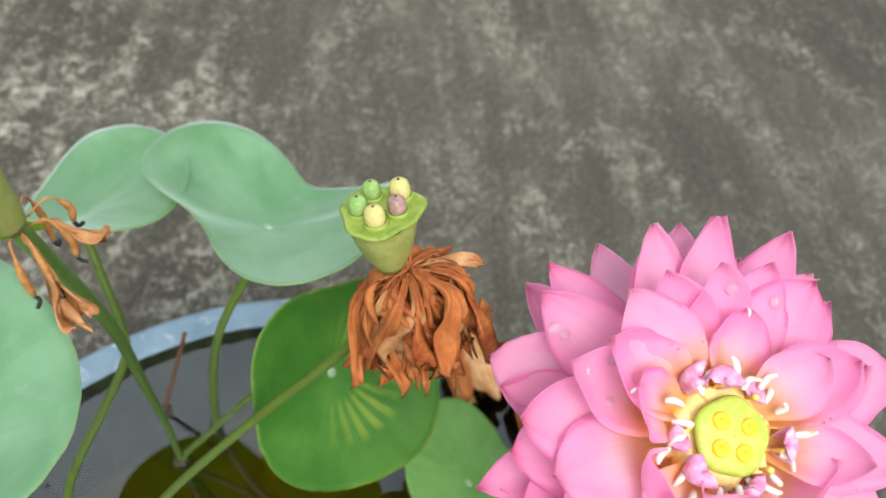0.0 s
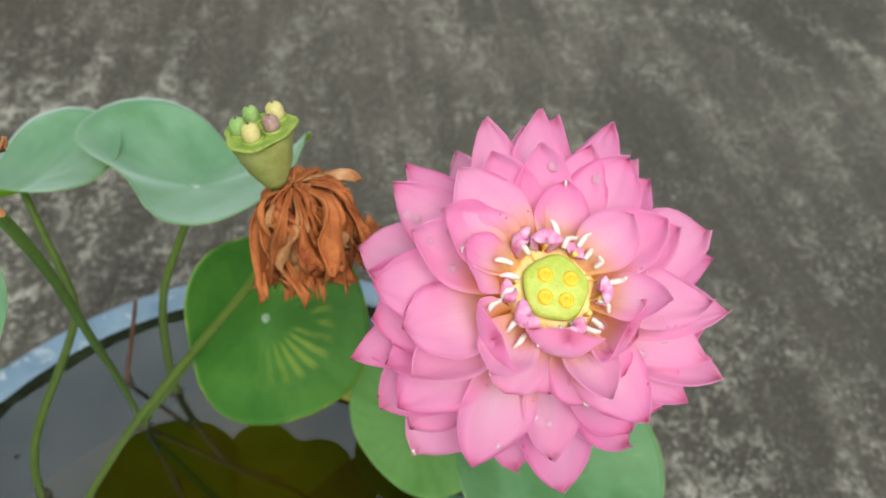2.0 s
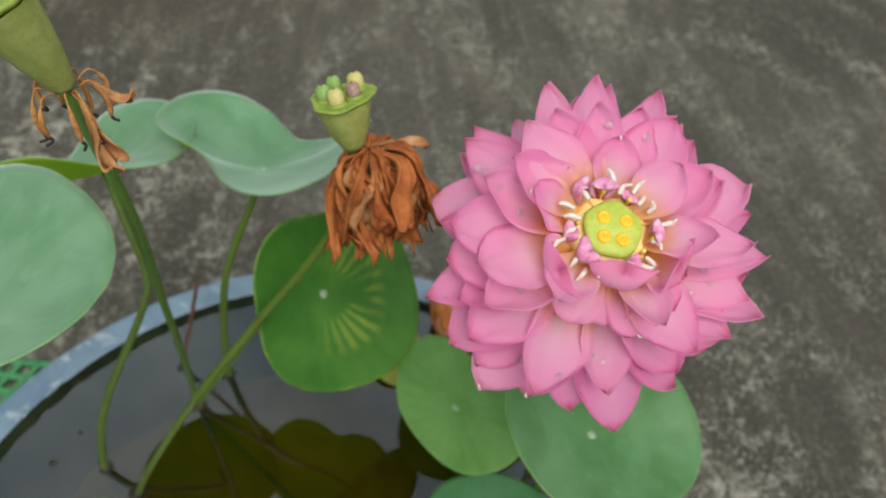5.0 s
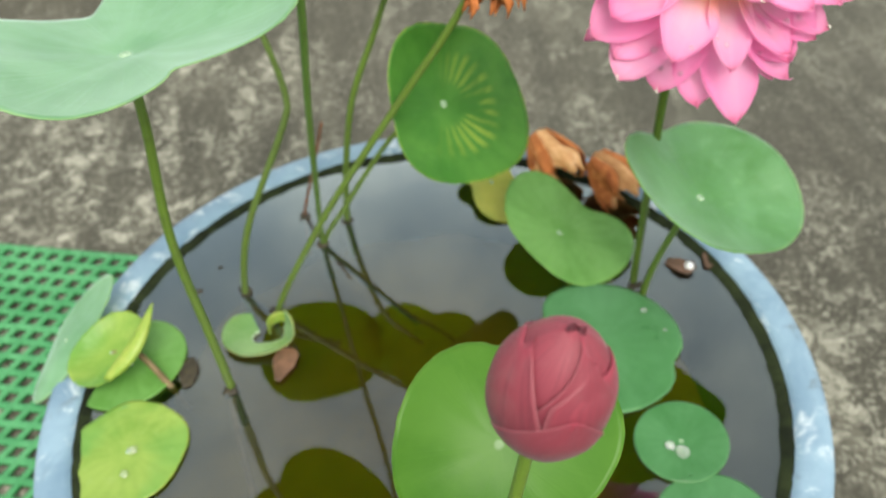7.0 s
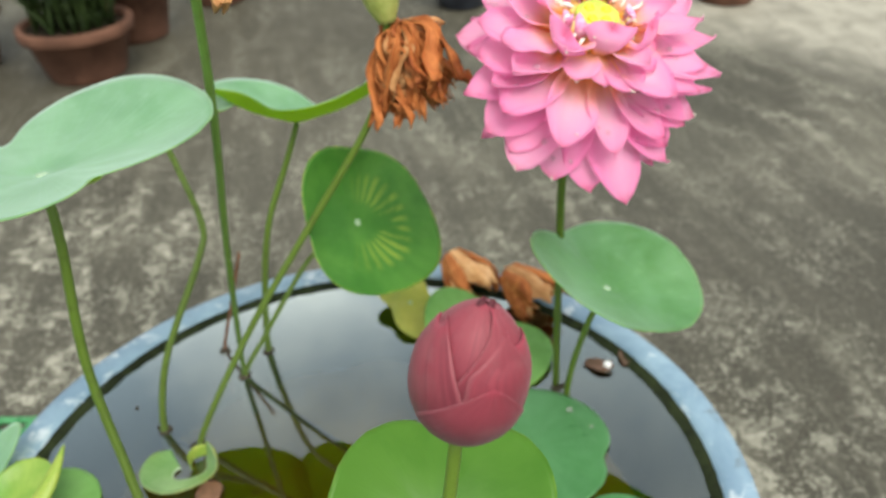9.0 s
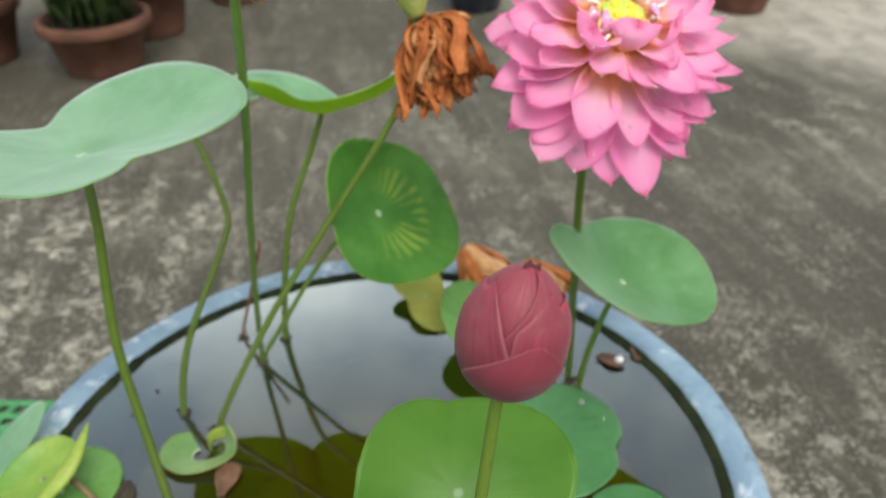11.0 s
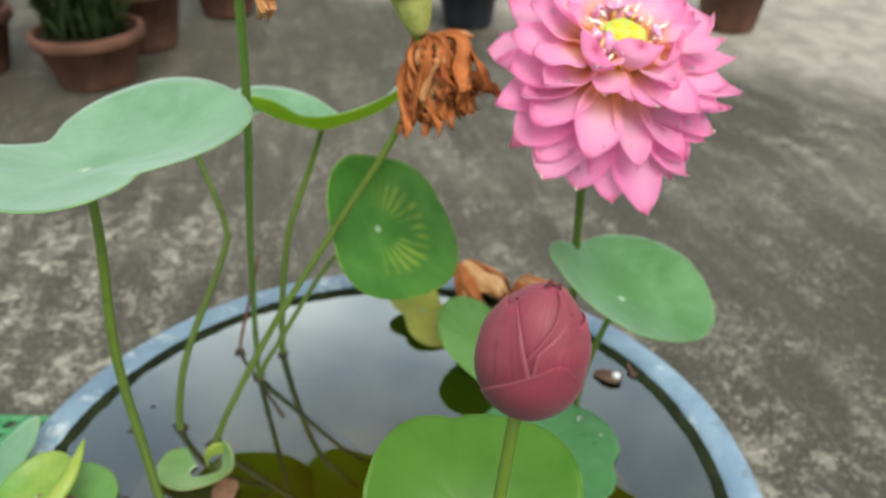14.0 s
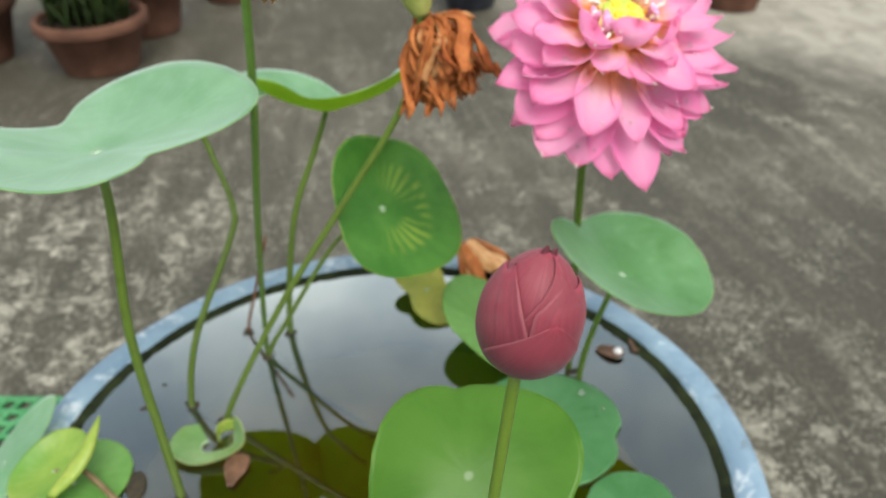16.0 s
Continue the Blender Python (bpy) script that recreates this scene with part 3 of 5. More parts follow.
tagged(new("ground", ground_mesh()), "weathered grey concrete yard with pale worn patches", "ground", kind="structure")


# ---- tub ----
tub = empty("water_tub", (0, 0, 0), "round faded blue plastic tub full of pond water", "tub")
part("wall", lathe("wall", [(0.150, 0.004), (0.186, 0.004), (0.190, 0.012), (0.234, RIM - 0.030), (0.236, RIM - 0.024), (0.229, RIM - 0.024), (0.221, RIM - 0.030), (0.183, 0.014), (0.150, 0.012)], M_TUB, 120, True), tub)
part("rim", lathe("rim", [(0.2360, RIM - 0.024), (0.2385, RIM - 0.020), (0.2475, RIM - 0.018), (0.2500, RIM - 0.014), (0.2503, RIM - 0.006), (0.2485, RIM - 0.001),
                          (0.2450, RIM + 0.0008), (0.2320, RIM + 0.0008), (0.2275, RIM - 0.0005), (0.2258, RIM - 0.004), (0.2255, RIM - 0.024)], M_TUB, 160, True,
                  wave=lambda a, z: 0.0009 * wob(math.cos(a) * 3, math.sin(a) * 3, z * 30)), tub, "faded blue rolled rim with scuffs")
part("lining", lathe("lining", [(0.2272, RIM - 0.0012), (0.2244, RIM - 0.0022), (0.2212, RIM - 0.0034), (0.2190, RIM - 0.0052), (0.2172, RIM - 0.012), (0.2130, RIM - 0.034), (0.1990, RIM - 0.078), (0.2060, RIM - 0.078), (0.2205, RIM - 0.036), (0.2262, RIM - 0.02)], M_ALGAE, 160, True,
                     wave=lambda a, z: 0.0024 * wob(math.cos(a) * 24, math.sin(a) * 22, z * 60)), tub, "dark green algae coating the inner wall")


def disc(name, radius, z, material, rings=10, segs=96, bumps=0.0):
    verts, faces = [(0, 0, z)], []
    for i in range(1, rings + 1):
        for k in range(segs):
            r, a = radius * i / rings, TAU * k / segs
            x, y = r * math.cos(a), r * math.sin(a)
            verts.append((x, y, z + bumps * wob(x * 22, y * 22)))
    for k in range(segs):
        faces.append((0, 1 + k, 1 + (k + 1) % segs))
    for i in range(rings - 1):
        for k in range(segs):
            a, b = 1 + i * segs + k, 1 + i * segs + (k + 1) % segs
            faces.append((a, a + segs, b + segs, b))
    return mesh_of(name, verts, faces, None, [material])


tagged(new("mud", disc("mud", 0.200, RIM - 0.075, M_MUD, 24, 96, 0.012)), "olive brown mud under the pond water", "mud", kind="structure")
tagged(new("water", disc("water", 0.2235, RIM + WATER, M_WATER)), "still dark pond water mirroring the sky", "water", kind="structure")


# ---- lotus leaves ----
def blade_mesh(c, n, r, outline, height, top, under, rings=16, segs=96, thick=0.0007, spin=0.0, hollow=0.035, pull=None):
    """A round shield-shaped blade. outline(a): radius factor; height(rho, a): lift in radii; a in radians."""
    m = basis(n)
    verts, faces, uvs, fm = [], [], [], []
    c = Vector(c)
    def place(rho, a, drop):
        rr = r * rho * outline(a) * (1 + 0.011 * rho ** 4 * wob(math.cos(a) * 11 + c.x * 90, math.sin(a) * 11 + c.y * 90, 3.0)) * (1 - pull(rho, a) if pull else 1)
        h = r * height(rho, a) - r * hollow * math.exp(-(rho / 0.16) ** 2) + r * 0.012 * rho * wob(math.cos(a) * 3 + c.x * 50, math.sin(a) * 3 + c.y * 50, rho * 2)
        return c + m @ Vector((rr * math.cos(a), rr * math.sin(a), h - drop))
    for side in (0, 1):
        base = len(verts)
        verts.append(place(0, 0, side * thick))
        for i in range(1, rings + 1):
            rho = (i / rings) ** 0.85
            for k in range(segs):
                verts.append(place(rho, TAU * k / segs, side * thick))
        def vv(i):
            return (i / rings) ** 0.85
        for k in range(segs):
            f = (base, base + 1 + k, base + 1 + (k + 1) % segs)
            q = ((( k + 0.5) / segs + spin, 0.0), (k / segs + spin, vv(1)), ((k + 1) / segs + spin, vv(1)))
            faces.append(f if side == 0 else f[::-1])
            uvs.append(q if side == 0 else q[::-1])
            fm.append(side)
        for i in range(1, rings):
            for k in range(segs):
                a, b = base + 1 + (i - 1) * segs + k, base + 1 + (i - 1) * segs + (k + 1) % segs
                f = (a, a + segs, b + segs, b)
                u0, u1 = k / segs + spin, (k + 1) / segs + spin
                q = ((u0, vv(i)), (u0, vv(i + 1)), (u1, vv(i + 1)), (u1, vv(i)))
                faces.append(f if side == 0 else f[::-1])
                uvs.append(q if side == 0 else q[::-1])
                fm.append(side)
    half = 1 + rings * segs
    for k in range(segs):
        a, b = 1 + (rings - 1) * segs + k, 1 + (rings - 1) * segs + (k + 1) % segs
        faces.append((a, a + half, b + half, b))
        uvs.append(((k / segs, 1), (k / segs, 1), ((k + 1) / segs, 1), ((k + 1) / segs, 1)))
        fm.append(0)
    return mesh_of("blade", verts, faces, uvs, [top, under], fm)


def dent(a, at, wide, deep):
    """A smooth notch of the outline at angle at."""
    d = (a - at + math.pi) % TAU - math.pi
    return deep * math.exp(-(d / wide) ** 2)


def lotus_leaf(label, c, n, r, outline, height, top, under, stalk=None, radius=0.0022, spin=0.0, stalk_material_=None, category="leaf", group="lotus leaves", hollow=0.035, pull=None, navel=True):
    """c over the rim; stalk: places from the water up, over the rim, the last one being the blade's centre."""
    foot = P3(*stalk[0]) if stalk else P3(*c)
    thing = empty("lotus_leaf", foot, label, category, group)
    part("blade", blade_mesh(P3(*c), n, r, outline, height, top, under, spin=spin, hollow=hollow, pull=pull), thing)
    if navel:
        up = Vector(n).normalized()
        spot = P3(*c) + up * (r * (height(0.0, 0.0) - hollow) + 0.0004)
        m = Matrix.Translation(thing.location).inverted() @ Matrix.Translation(spot) @ basis(up).to_4x4()
        part("navel", lathe("navel", [(0.0001, 0.0006), (r * 0.020, 0.0005), (r * 0.034, 0.0002), (r * 0.042, -0.0006)], M_NAVEL, 16), thing, "pale spot where the stalk joins", at=m)
    if stalk:
        pts = [P3(*p) for p in stalk] + [P3(*c) - Vector(n).normalized() * (r * hollow + 0.0008)]
        part("stalk", tube("stalk", pts, lambda t: radius * lerp(1.15, 0.85, t), stalk_material_ or M_STALK), thing, "slender green stalk")
    return thing


def ell(c2, s2):
    return lambda a: 1 + c2 * math.cos(2 * a) + s2 * math.sin(2 * a)


def ring(*w):
    """Outline from its waves: a cosine and a sine for one, two, three, four periods."""
    return lambda a: 1 + sum(w[2 * k] * math.cos((k + 1) * a) + w[2 * k + 1] * math.sin((k + 1) * a) for k in range(len(w) // 2))


def sway(h0, c2, s2, c3, s3):
    """Lift of the blade towards its edge, with two and three periods."""
    return lambda q, a: q * q * (h0 + c2 * math.cos(2 * a) + s2 * math.sin(2 * a) + c3 * math.cos(3 * a) + s3 * math.sin(3 * a))


# large pale leaf with two pinched sides
big_ring = ring(0.065, 0.020, 0.004, 0.173, 0.012, 0.009, 0.079, -0.015)
lotus_leaf("large pale blue-green lotus leaf pinched at two sides", (-0.1259, 0.0203, 0.2352), (0.006, 0.094, 0.996), 0.0697,
           lambda a: big_ring(a) - dent(a, radians(120), 0.17, 0.13) - dent(a, radians(-50), 0.12, 0.05), sway(0.203, 0.052, 0.131, -0.032, -0.029),
           M_LEAF_GREY, M_UNDER, [(-0.131, 0.000, -0.045), (-0.131, 0.002, WATER), (-0.132, 0.004, 0.05), (-0.132, 0.004, 0.13), (-0.125, 0.010, 0.20)], 0.0027)
# folded leaf
fold_ring = ring(0.113, -0.100, 0.076, -0.241, 0.022, 0.057, 0.031, 0.041)
lotus_leaf("blue-green lotus leaf folded up like a shallow valley", (-0.0050, 0.1665, 0.1815), (0.078, 0.352, 0.933), 0.0580,
           lambda a: fold_ring(a) - dent(a, radians(-12), 0.50, 0.24) - dent(a, radians(58), 0.20, 0.03), sway(0.348, 0.104, -0.152, 0.050, -0.079),
           M_LEAF_GREY, M_UNDER, [(-0.054, 0.152, -0.045), (-0.054, 0.152, WATER), (-0.048, 0.150, 0.05), (-0.036, 0.150, 0.11), (-0.016, 0.158, 0.155)], 0.0024)
# leaf behind the large one, on a kinked stalk
kinked_ring = ring(0.0, 0.0, 0.12, 0.08, 0.02, -0.03)
lotus_leaf("blue-green lotus leaf with bright underside on a kinked stalk", (-0.0960, 0.1730, 0.1790), (-0.300, 0.400, 0.860), 0.0580,
           lambda a: kinked_ring(a) - dent(a, 0.0, 0.6, 0.20), sway(0.17, -0.25, 0.10, 0.05, 0.0),
           M_LEAF_GREY, M_UNDER, [(-0.129, 0.084, -0.045), (-0.129, 0.084, WATER), (-0.116, 0.094, 0.05), (-0.083, 0.122, 0.110), (-0.078, 0.135, 0.128), (-0.087, 0.155, 0.158)], 0.0023)
# leaf with yellow streaks, facing the front
lotus_leaf("upright green lotus leaf with a fan of yellow streaks", (0.0257, 0.1180, 0.1227), (0.525, -0.556, 0.644), 0.0541,
           ring(0.070, -0.006, 0.001, 0.011, -0.038, 0.017, 0.028, -0.036), sway(0.266, 0.084, -0.092, 0.009, 0.002),
           M_LEAF_VAR, M_UNDER, [(-0.072, 0.128, -0.045), (-0.072, 0.128, WATER), (-0.052, 0.128, 0.03), (-0.014, 0.128, 0.088), (0.010, 0.126, 0.110)], 0.0018, 0.0)
# leaf at the side, under the flower
lotus_leaf("smooth green lotus leaf, slightly cupped, on a short stalk", (0.1684, 0.0232, 0.1084), (0.361, -0.109, 0.926), 0.0554,
           ring(-0.030, -0.013, 0.054, 0.072, -0.024, -0.057, 0.027, -0.036), sway(0.254, 0.091, 0.099, -0.013, 0.047),
           M_LEAF, M_UNDER, [(0.156, 0.048, -0.045), (0.156, 0.048, WATER), (0.158, 0.044, 0.03), (0.163, 0.034, 0.075)], 0.0022)
# small waisted leaf
small_ring = ring(0.040, 0.007, 0.007, -0.127, 0.035, -0.016, 0.009, 0.010)
lotus_leaf("small green lotus leaf with a waist, just over the water", (0.1068, 0.1048, 0.0080), (0.280, -0.180, 0.940), 0.0470,
           lambda a: small_ring(a) - dent(a, radians(42), 0.3, 0.10), sway(0.130, 0.063, -0.045, 0.056, -0.030),
           M_LEAF_MID, M_UNDER, [(0.112, 0.100, -0.05), (0.112, 0.102, -0.02)], 0.0018)
# young light leaf in front
front_ring = ring(0.031, 0.018, 0.034, 0.053, 0.037, 0.011, 0.002, 0.017)
lotus_leaf("bright light green young lotus leaf in front of the bud", (0.0235, -0.1496, 0.1500), (-0.011, -0.533, 0.846), 0.0426,
           lambda a: front_ring(a) - dent(a, radians(84), 0.13, 0.05), sway(0.02, 0.20, -0.14, 0.010, 0.046),
           M_LEAF_BRIGHT, M_UNDER, [(0.040, -0.080, -0.045), (0.040, -0.082, WATER), (0.038, -0.100, 0.06), (0.030, -0.130, 0.125)], 0.0020, hollow=0.0, navel=False)

# floating leaves
FLOAT = WATER + 0.0012
lotus_leaf("dark green heart-shaped leaf floating on the water", (0.116, 0.006, FLOAT), (0, 0, 1), 0.0545,
           lambda a: (1 + 0.02 * math.sin(2 * a)) * (1 - dent(a, radians(150), 0.30, 0.24) - dent(a, radians(-25), 0.2, 0.10)),
           lambda q, a: 0.02 * q * q * (1 + math.cos(3 * a)), M_LEAF_FLOAT, M_UNDER, group="floating leaves", hollow=0.0)
lotus_leaf("small green leaf floating on the water, holding a drop", (0.147, -0.071, FLOAT + 0.0003), (0, 0, 1), 0.0280,
           ell(0.02, 0.03), lambda q, a: 0.03 * q * q, M_LEAF_FLOAT, M_UNDER, group="floating leaves", hollow=0.0)
lotus_leaf("small green leaf floating close to the young leaf", (0.150, -0.124, FLOAT), (0, 0, 1), 0.0320,
           ell(0.04, 0.0), lambda q, a: 0.03 * q * q, M_LEAF_FLOAT, M_UNDER, group="floating leaves", hollow=0.0)
lotus_leaf("yellowing round leaf floating beside the tub wall", (-0.190, -0.040, FLOAT), (0, 0, 1), 0.0365,
           lambda a: 1 + 0.03 * math.sin(5 * a) - dent(a, radians(80), 0.2, 0.04), lambda q, a: 0.03 * q * q, M_LEAF_YELLOW, M_UNDER, group="floating leaves", hollow=0.0)
lotus_leaf("green leaf floating under a curled yellow one", (-0.201, 0.028, FLOAT), (0, 0, 1), 0.0365,
           ell(0.0, 0.05), lambda q, a: 0.02 * q * q, M_LEAF_MID, M_UNDER, group="floating leaves", hollow=0.0)
rolled = lotus_leaf("curled yellow-green leaf with one edge rolled up", (-0.210, 0.029, 0.009), (-0.10, -0.20, 0.97), 0.0250,
           lambda a: 1.0 + 0.14 * math.cos(2 * (a - 0.9)), lambda q, a: 0.30 * q ** 2.5, M_LEAF_YELLOW, M_UNDER,
           [(-0.165, 0.005, -0.03), (-0.172, 0.008, WATER), (-0.195, 0.030, 0.006)], 0.0020, stalk_material_=M_SUNK, group="floating leaves", hollow=0.0)


def rolled_edge_point(u, v):
    """The rolled margin: a tapering strip folded along its length, rising to a point."""
    foot, top = Vector((-0.207, 0.004, 0.012)), Vector((-0.177, 0.044, 0.037))
    mid = foot.lerp(top, v) + Vector((0.004, -0.004, -0.002)) * math.sin(math.pi * v)
    w = 0.0062 * math.sin(math.pi * (0.12 + 0.86 * v)) ** 0.8
    a = lerp(-1.9, 1.3, u)
    return P3(*(mid + Vector((w * math.sin(a) * 0.8, -w * math.sin(a) * 0.6, w * math.cos(a) * 0.9))))


part("rolled_edge", mesh_of("rolled_edge", *sheet_data(8, 18, rolled_edge_point, 0.0006), [M_ROLL]), rolled, "pale rolled-up leaf edge")
curled = empty("lotus_leaf", P3(-0.112, 0.040, FLOAT), "small floating leaf curled open like a ring, margins yellowed", "leaf", "floating leaves")


def curled_point(u, v):
    """A ring-shaped blade open at the back: broad and flat at one end, narrowing and turning up into a roll at the other."""
    a = radians(lerp(112, 392, v))
    inner = lerp(0.0035, 0.0075, smooth(0.0, 0.5, v))
    outer = lerp(0.0275, 0.0215, smooth(0.15, 0.60, v)) - 0.0070 * smooth(0.70, 1.0, v) - 0.0060 * smooth(0.10, 0.0, v)
    r = lerp(inner, outer, u)
    up = 0.0035 * u * u + smooth(0.52, 0.95, v) * (0.0120 * u ** 1.5 + 0.0015) + 0.0016 * wob(u * 2, v * 6, 5.0) * u
    squash = 1 - 0.25 * smooth(0.6, 1.0, v) * u
    return P3(-0.1135 + 0.0085 * smooth(0.45, 0.75, v) + r * math.cos(a) * squash, 0.0415 + r * math.sin(a) * 0.92, FLOAT + 0.0008 + up)


def lobe_point(u, v):
    """The rolled end, wound inwards."""
    a = lerp(0.35, 3.7, v)
    r = lerp(0.0100, 0.0066, v)
    w = 0.0105 * (0.45 + 0.55 * math.sin(math.pi * (0.25 + 0.7 * v)))
    return P3(-0.1010 + r * math.cos(a), 0.0440 + r * math.sin(a) * 0.85, FLOAT + 0.0010 + w * u)


part("blade", mesh_of("blade", *(lambda d: (d[0], d[1], [tuple((b_, a_) for a_, b_ in f) for f in d[2]]))(sheet_data(10, 48, curled_point, 0.0007)), [M_LEAF_CURLED]), curled)
part("rolled_lobe", mesh_of("rolled_lobe", *sheet_data(6, 28, lobe_point, 0.0006), [M_ROLL]), curled, "lobe curled inwards with pale edge")
lotus_leaf("narrow yellow leaf half sunk by the far wall", (0.064, 0.172, FLOAT + 0.008), (0.10, -0.22, 1), 0.0400,
           lambda a: 0.75 + 0.30 * math.cos(2 * (a - radians(-72))), lambda q, a: 0.05 * q * q, M_LEAF_OLD, M_UNDER, group="floating leaves", hollow=0.0)
lotus_leaf("limp grey-green leaf draped over the tub rim", (-0.244, 0.044, 0.0085), (-0.42, -0.04, 0.90), 0.0330,
           lambda a: (1 + 0.10 * math.cos(a - radians(58))) / math.hypot(math.cos(a - radians(58)) / 1.48, math.sin(a - radians(58)) / 0.56), lambda q, a: -0.10 * q * q - 0.10 * q ** 3 * math.cos(a - radians(-118)), M_LEAF_GREY, M_UNDER, group="floating leaves", hollow=0.0)


# ---- open flower ----
PETAL_U, PETAL_V = 10, 16


def petal_mesh(L, W, rise, curl, cup, tip=0.5, seed=0.0, nu=PETAL_U, nv=PETAL_V, thick=0.00025, material=None):
    """A spoon-shaped petal along +x from the origin. rise: bend towards +z along its length (radians); curl: the last part's own bend;
    tip: 0 blunt with a small cusp, 1 drawn out to a point."""
    arc = []
    x = z = 0.0
    for j in range(nv + 1):
        arc.append((x, z))
        t = (j + 0.5) / nv
        ang = rise * t + curl * smooth(0.6, 1.0, t)
        x += L / nv * math.cos(ang)
        z += L / nv * math.sin(ang)
    widest = lerp(0.66, 0.56, tip)
    def fn(u, v):
        px, pz = arc[min(int(v * nv + 0.5), nv)]
        s = 2 * u - 1
        t = max(0.0, (v - widest) / (1 - widest))
        wide = W * lerp(0.24, 1.0, math.sin(0.5 * math.pi * min(1.0, v / widest)) ** 1.25) * max(0.0, 1 - t ** lerp(2.6, 2.0, tip)) ** lerp(0.58, 0.86, tip) + W * 0.006
        ripple = 0.16 * W * wob(v * 4.5 + seed, s * 1.6, seed) * s * s
        lift = cup * W * (abs(s) ** 2.0) * (0.30 + 0.70 * math.sin(math.pi * min(1, v * 0.85 + 0.15))) + 0.05 * W * math.exp(-(s / 0.16) ** 2) * (1 - v)
        side = 0.10 * W * wob(v * 2.2, seed * 1.7, 2.0)
        return Vector((px - lift * 0.15, -s * wide * 0.5 + side * v, pz + lift + ripple + 0.035 * W * wob(v * 3 + seed, s * 3, 7)))
    v, f, u = sheet_data(nu, nv, fn, thick)
    return mesh_of("petal", v, f, u, [material or M_PETAL])


def at_axis(m, angle, base_r, elev, lift=0.0, roll=0.0):
    """A petal's pose in the flower: turned round the axis, standing elev radians over the disc."""
    return m @ Matrix.Rotation(angle, 4, "Z") @ Matrix.Translation((base_r, 0, lift)) @ Matrix.Rotation(-elev, 4, "Y") @ Matrix.Rotation(roll, 4, "X")


F_CENTRE = P3(0.1405, 0.012, 0.274)
F_AXIS = Vector((0.06, -0.42, 0.905)).normalized()
fm = Matrix.Translation(F_CENTRE) @ basis(F_AXIS).to_4x4()
rng = random.Random(11)
flower = empty("lotus_flower", P3(0.152, 0.060, -0.045), "many-petalled pink lotus flower in full bloom", "flower")
inv = Matrix.Translation(flower.location).inverted()
RINGS = [  # count, foot radius, length, width, elevation, rise, curl, cup, lift
    (15, 0.006, 0.0610, 0.0230, -17, 0.16, 0.06, 0.08, -0.0140),
    (14, 0.007, 0.0600, 0.0240, -6, 0.20, 0.03, 0.09, -0.0110),
    (13, 0.008, 0.0560, 0.0245, 5, 0.24, 0.00, 0.09, -0.0075),
    (11, 0.009, 0.0500, 0.0240, 9, 0.22, -0.06, 0.10, -0.0035),
    (9, 0.010, 0.0420, 0.0245, 15, 0.20, -0.12, 0.12, 0.0005),
    (6, 0.011, 0.0290, 0.0175, 20, 0.34, 0.10, 0.20, 0.0040),
]
for ri, (count, fr, L, W, elev, rise, curl, cup, lift) in enumerate(RINGS):
    shapes = [petal_mesh(L * s, W * w, rise + r, curl + c, cup + q, t, ri * 10 + k, material=M_PETAL_OUTER if ri < 2 else M_PETAL) for k, (s, w, r, c, q, t) in enumerate((
        (1.0, 1.0, 0.0, 0.0, 0.0, 1.2), (0.93, 1.10, 0.08, -0.10, 0.06, 0.8), (1.04, 0.94, -0.04, 0.12, 0.02, 1.1), (0.88, 0.92, 0.16, 0.20, 0.22, 1.0), (0.97, 1.14, 0.03, -0.18, -0.04, 0.6), (1.03, 0.94, -0.04, 0.22, 0.12, 1.1)))]
    turn0 = rng.uniform(0, TAU)
    for k in range(count):
        a = turn0 + TAU * (k + rng.uniform(-0.34, 0.34)) / count
        front = max(0.0, math.cos(a - radians(-96)))
        if (ri < 2 and front > 0.80) or (ri in (3, 4) and front > 0.90):
            continue
        hang = (30, 32, 36, 35, 24, 0)[ri] * front ** 1.2
        part("petal", shapes[rng.randrange(6)], flower, at=inv @ at_axis(fm, a, fr, radians(elev - hang + rng.uniform(-12, 11)), lift + rng.uniform(-0.002, 0.002), radians(rng.uniform(-20, 20))))
low = [petal_mesh(L, 0.0285, 0.16, 0.02, 0.12, tip, 90 + L * 500, material=M_PETAL_LOW) for L, tip in ((0.059, 0.7), (0.072, 0.9), (0.063, 0.55))]
for k, (deg, elev) in enumerate(((-150, -20), (-130, -29), (-112, -39), (-92, -43), (-77, -37), (-52, -31), (-30, -18))):
    part("petal", low[(0, 2, 0, 2, 1, 2, 0)[k]], flower, "broad drooping outer petal", at=inv @ at_axis(fm, radians(deg), 0.006, radians(elev), -0.015, radians((-8, 6, 10, -6, 4, -9, 5)[k])))


drop_rng = random.Random(21)
outer = [o for o in flower.children if o.name.startswith("petal")][18:46] + [o for o in flower.children if o.name.startswith("petal")][-7:] * 2
bpy.context.view_layer.update()
for k in range(64):
    host = outer[drop_rng.randrange(len(outer))]
    iu, iv = drop_rng.randrange(2, PETAL_U - 1), drop_rng.randrange(7, PETAL_V - 2)
    vert = host.data.vertices[iu * (PETAL_V + 1) + iv]
    spot = flower.matrix_world @ host.matrix_basis @ vert.co
    up = (flower.matrix_world.to_3x3() @ host.matrix_basis.to_3x3() @ vert.normal).normalized()
    r = drop_rng.uniform(0.0010, 0.0021)
    ob = new("water_drop", blob("water_drop", (0, 0, 0), (r, r, r * 0.6), M_DROP, k * 3.3, 0.1, 10, 7))
    ob.matrix_basis = Matrix.Translation(spot + up * r * 0.25) @ basis(up).to_4x4()
    tagged(ob, "tiny clear water drop clinging to a pink petal", "water drop", "water drops")


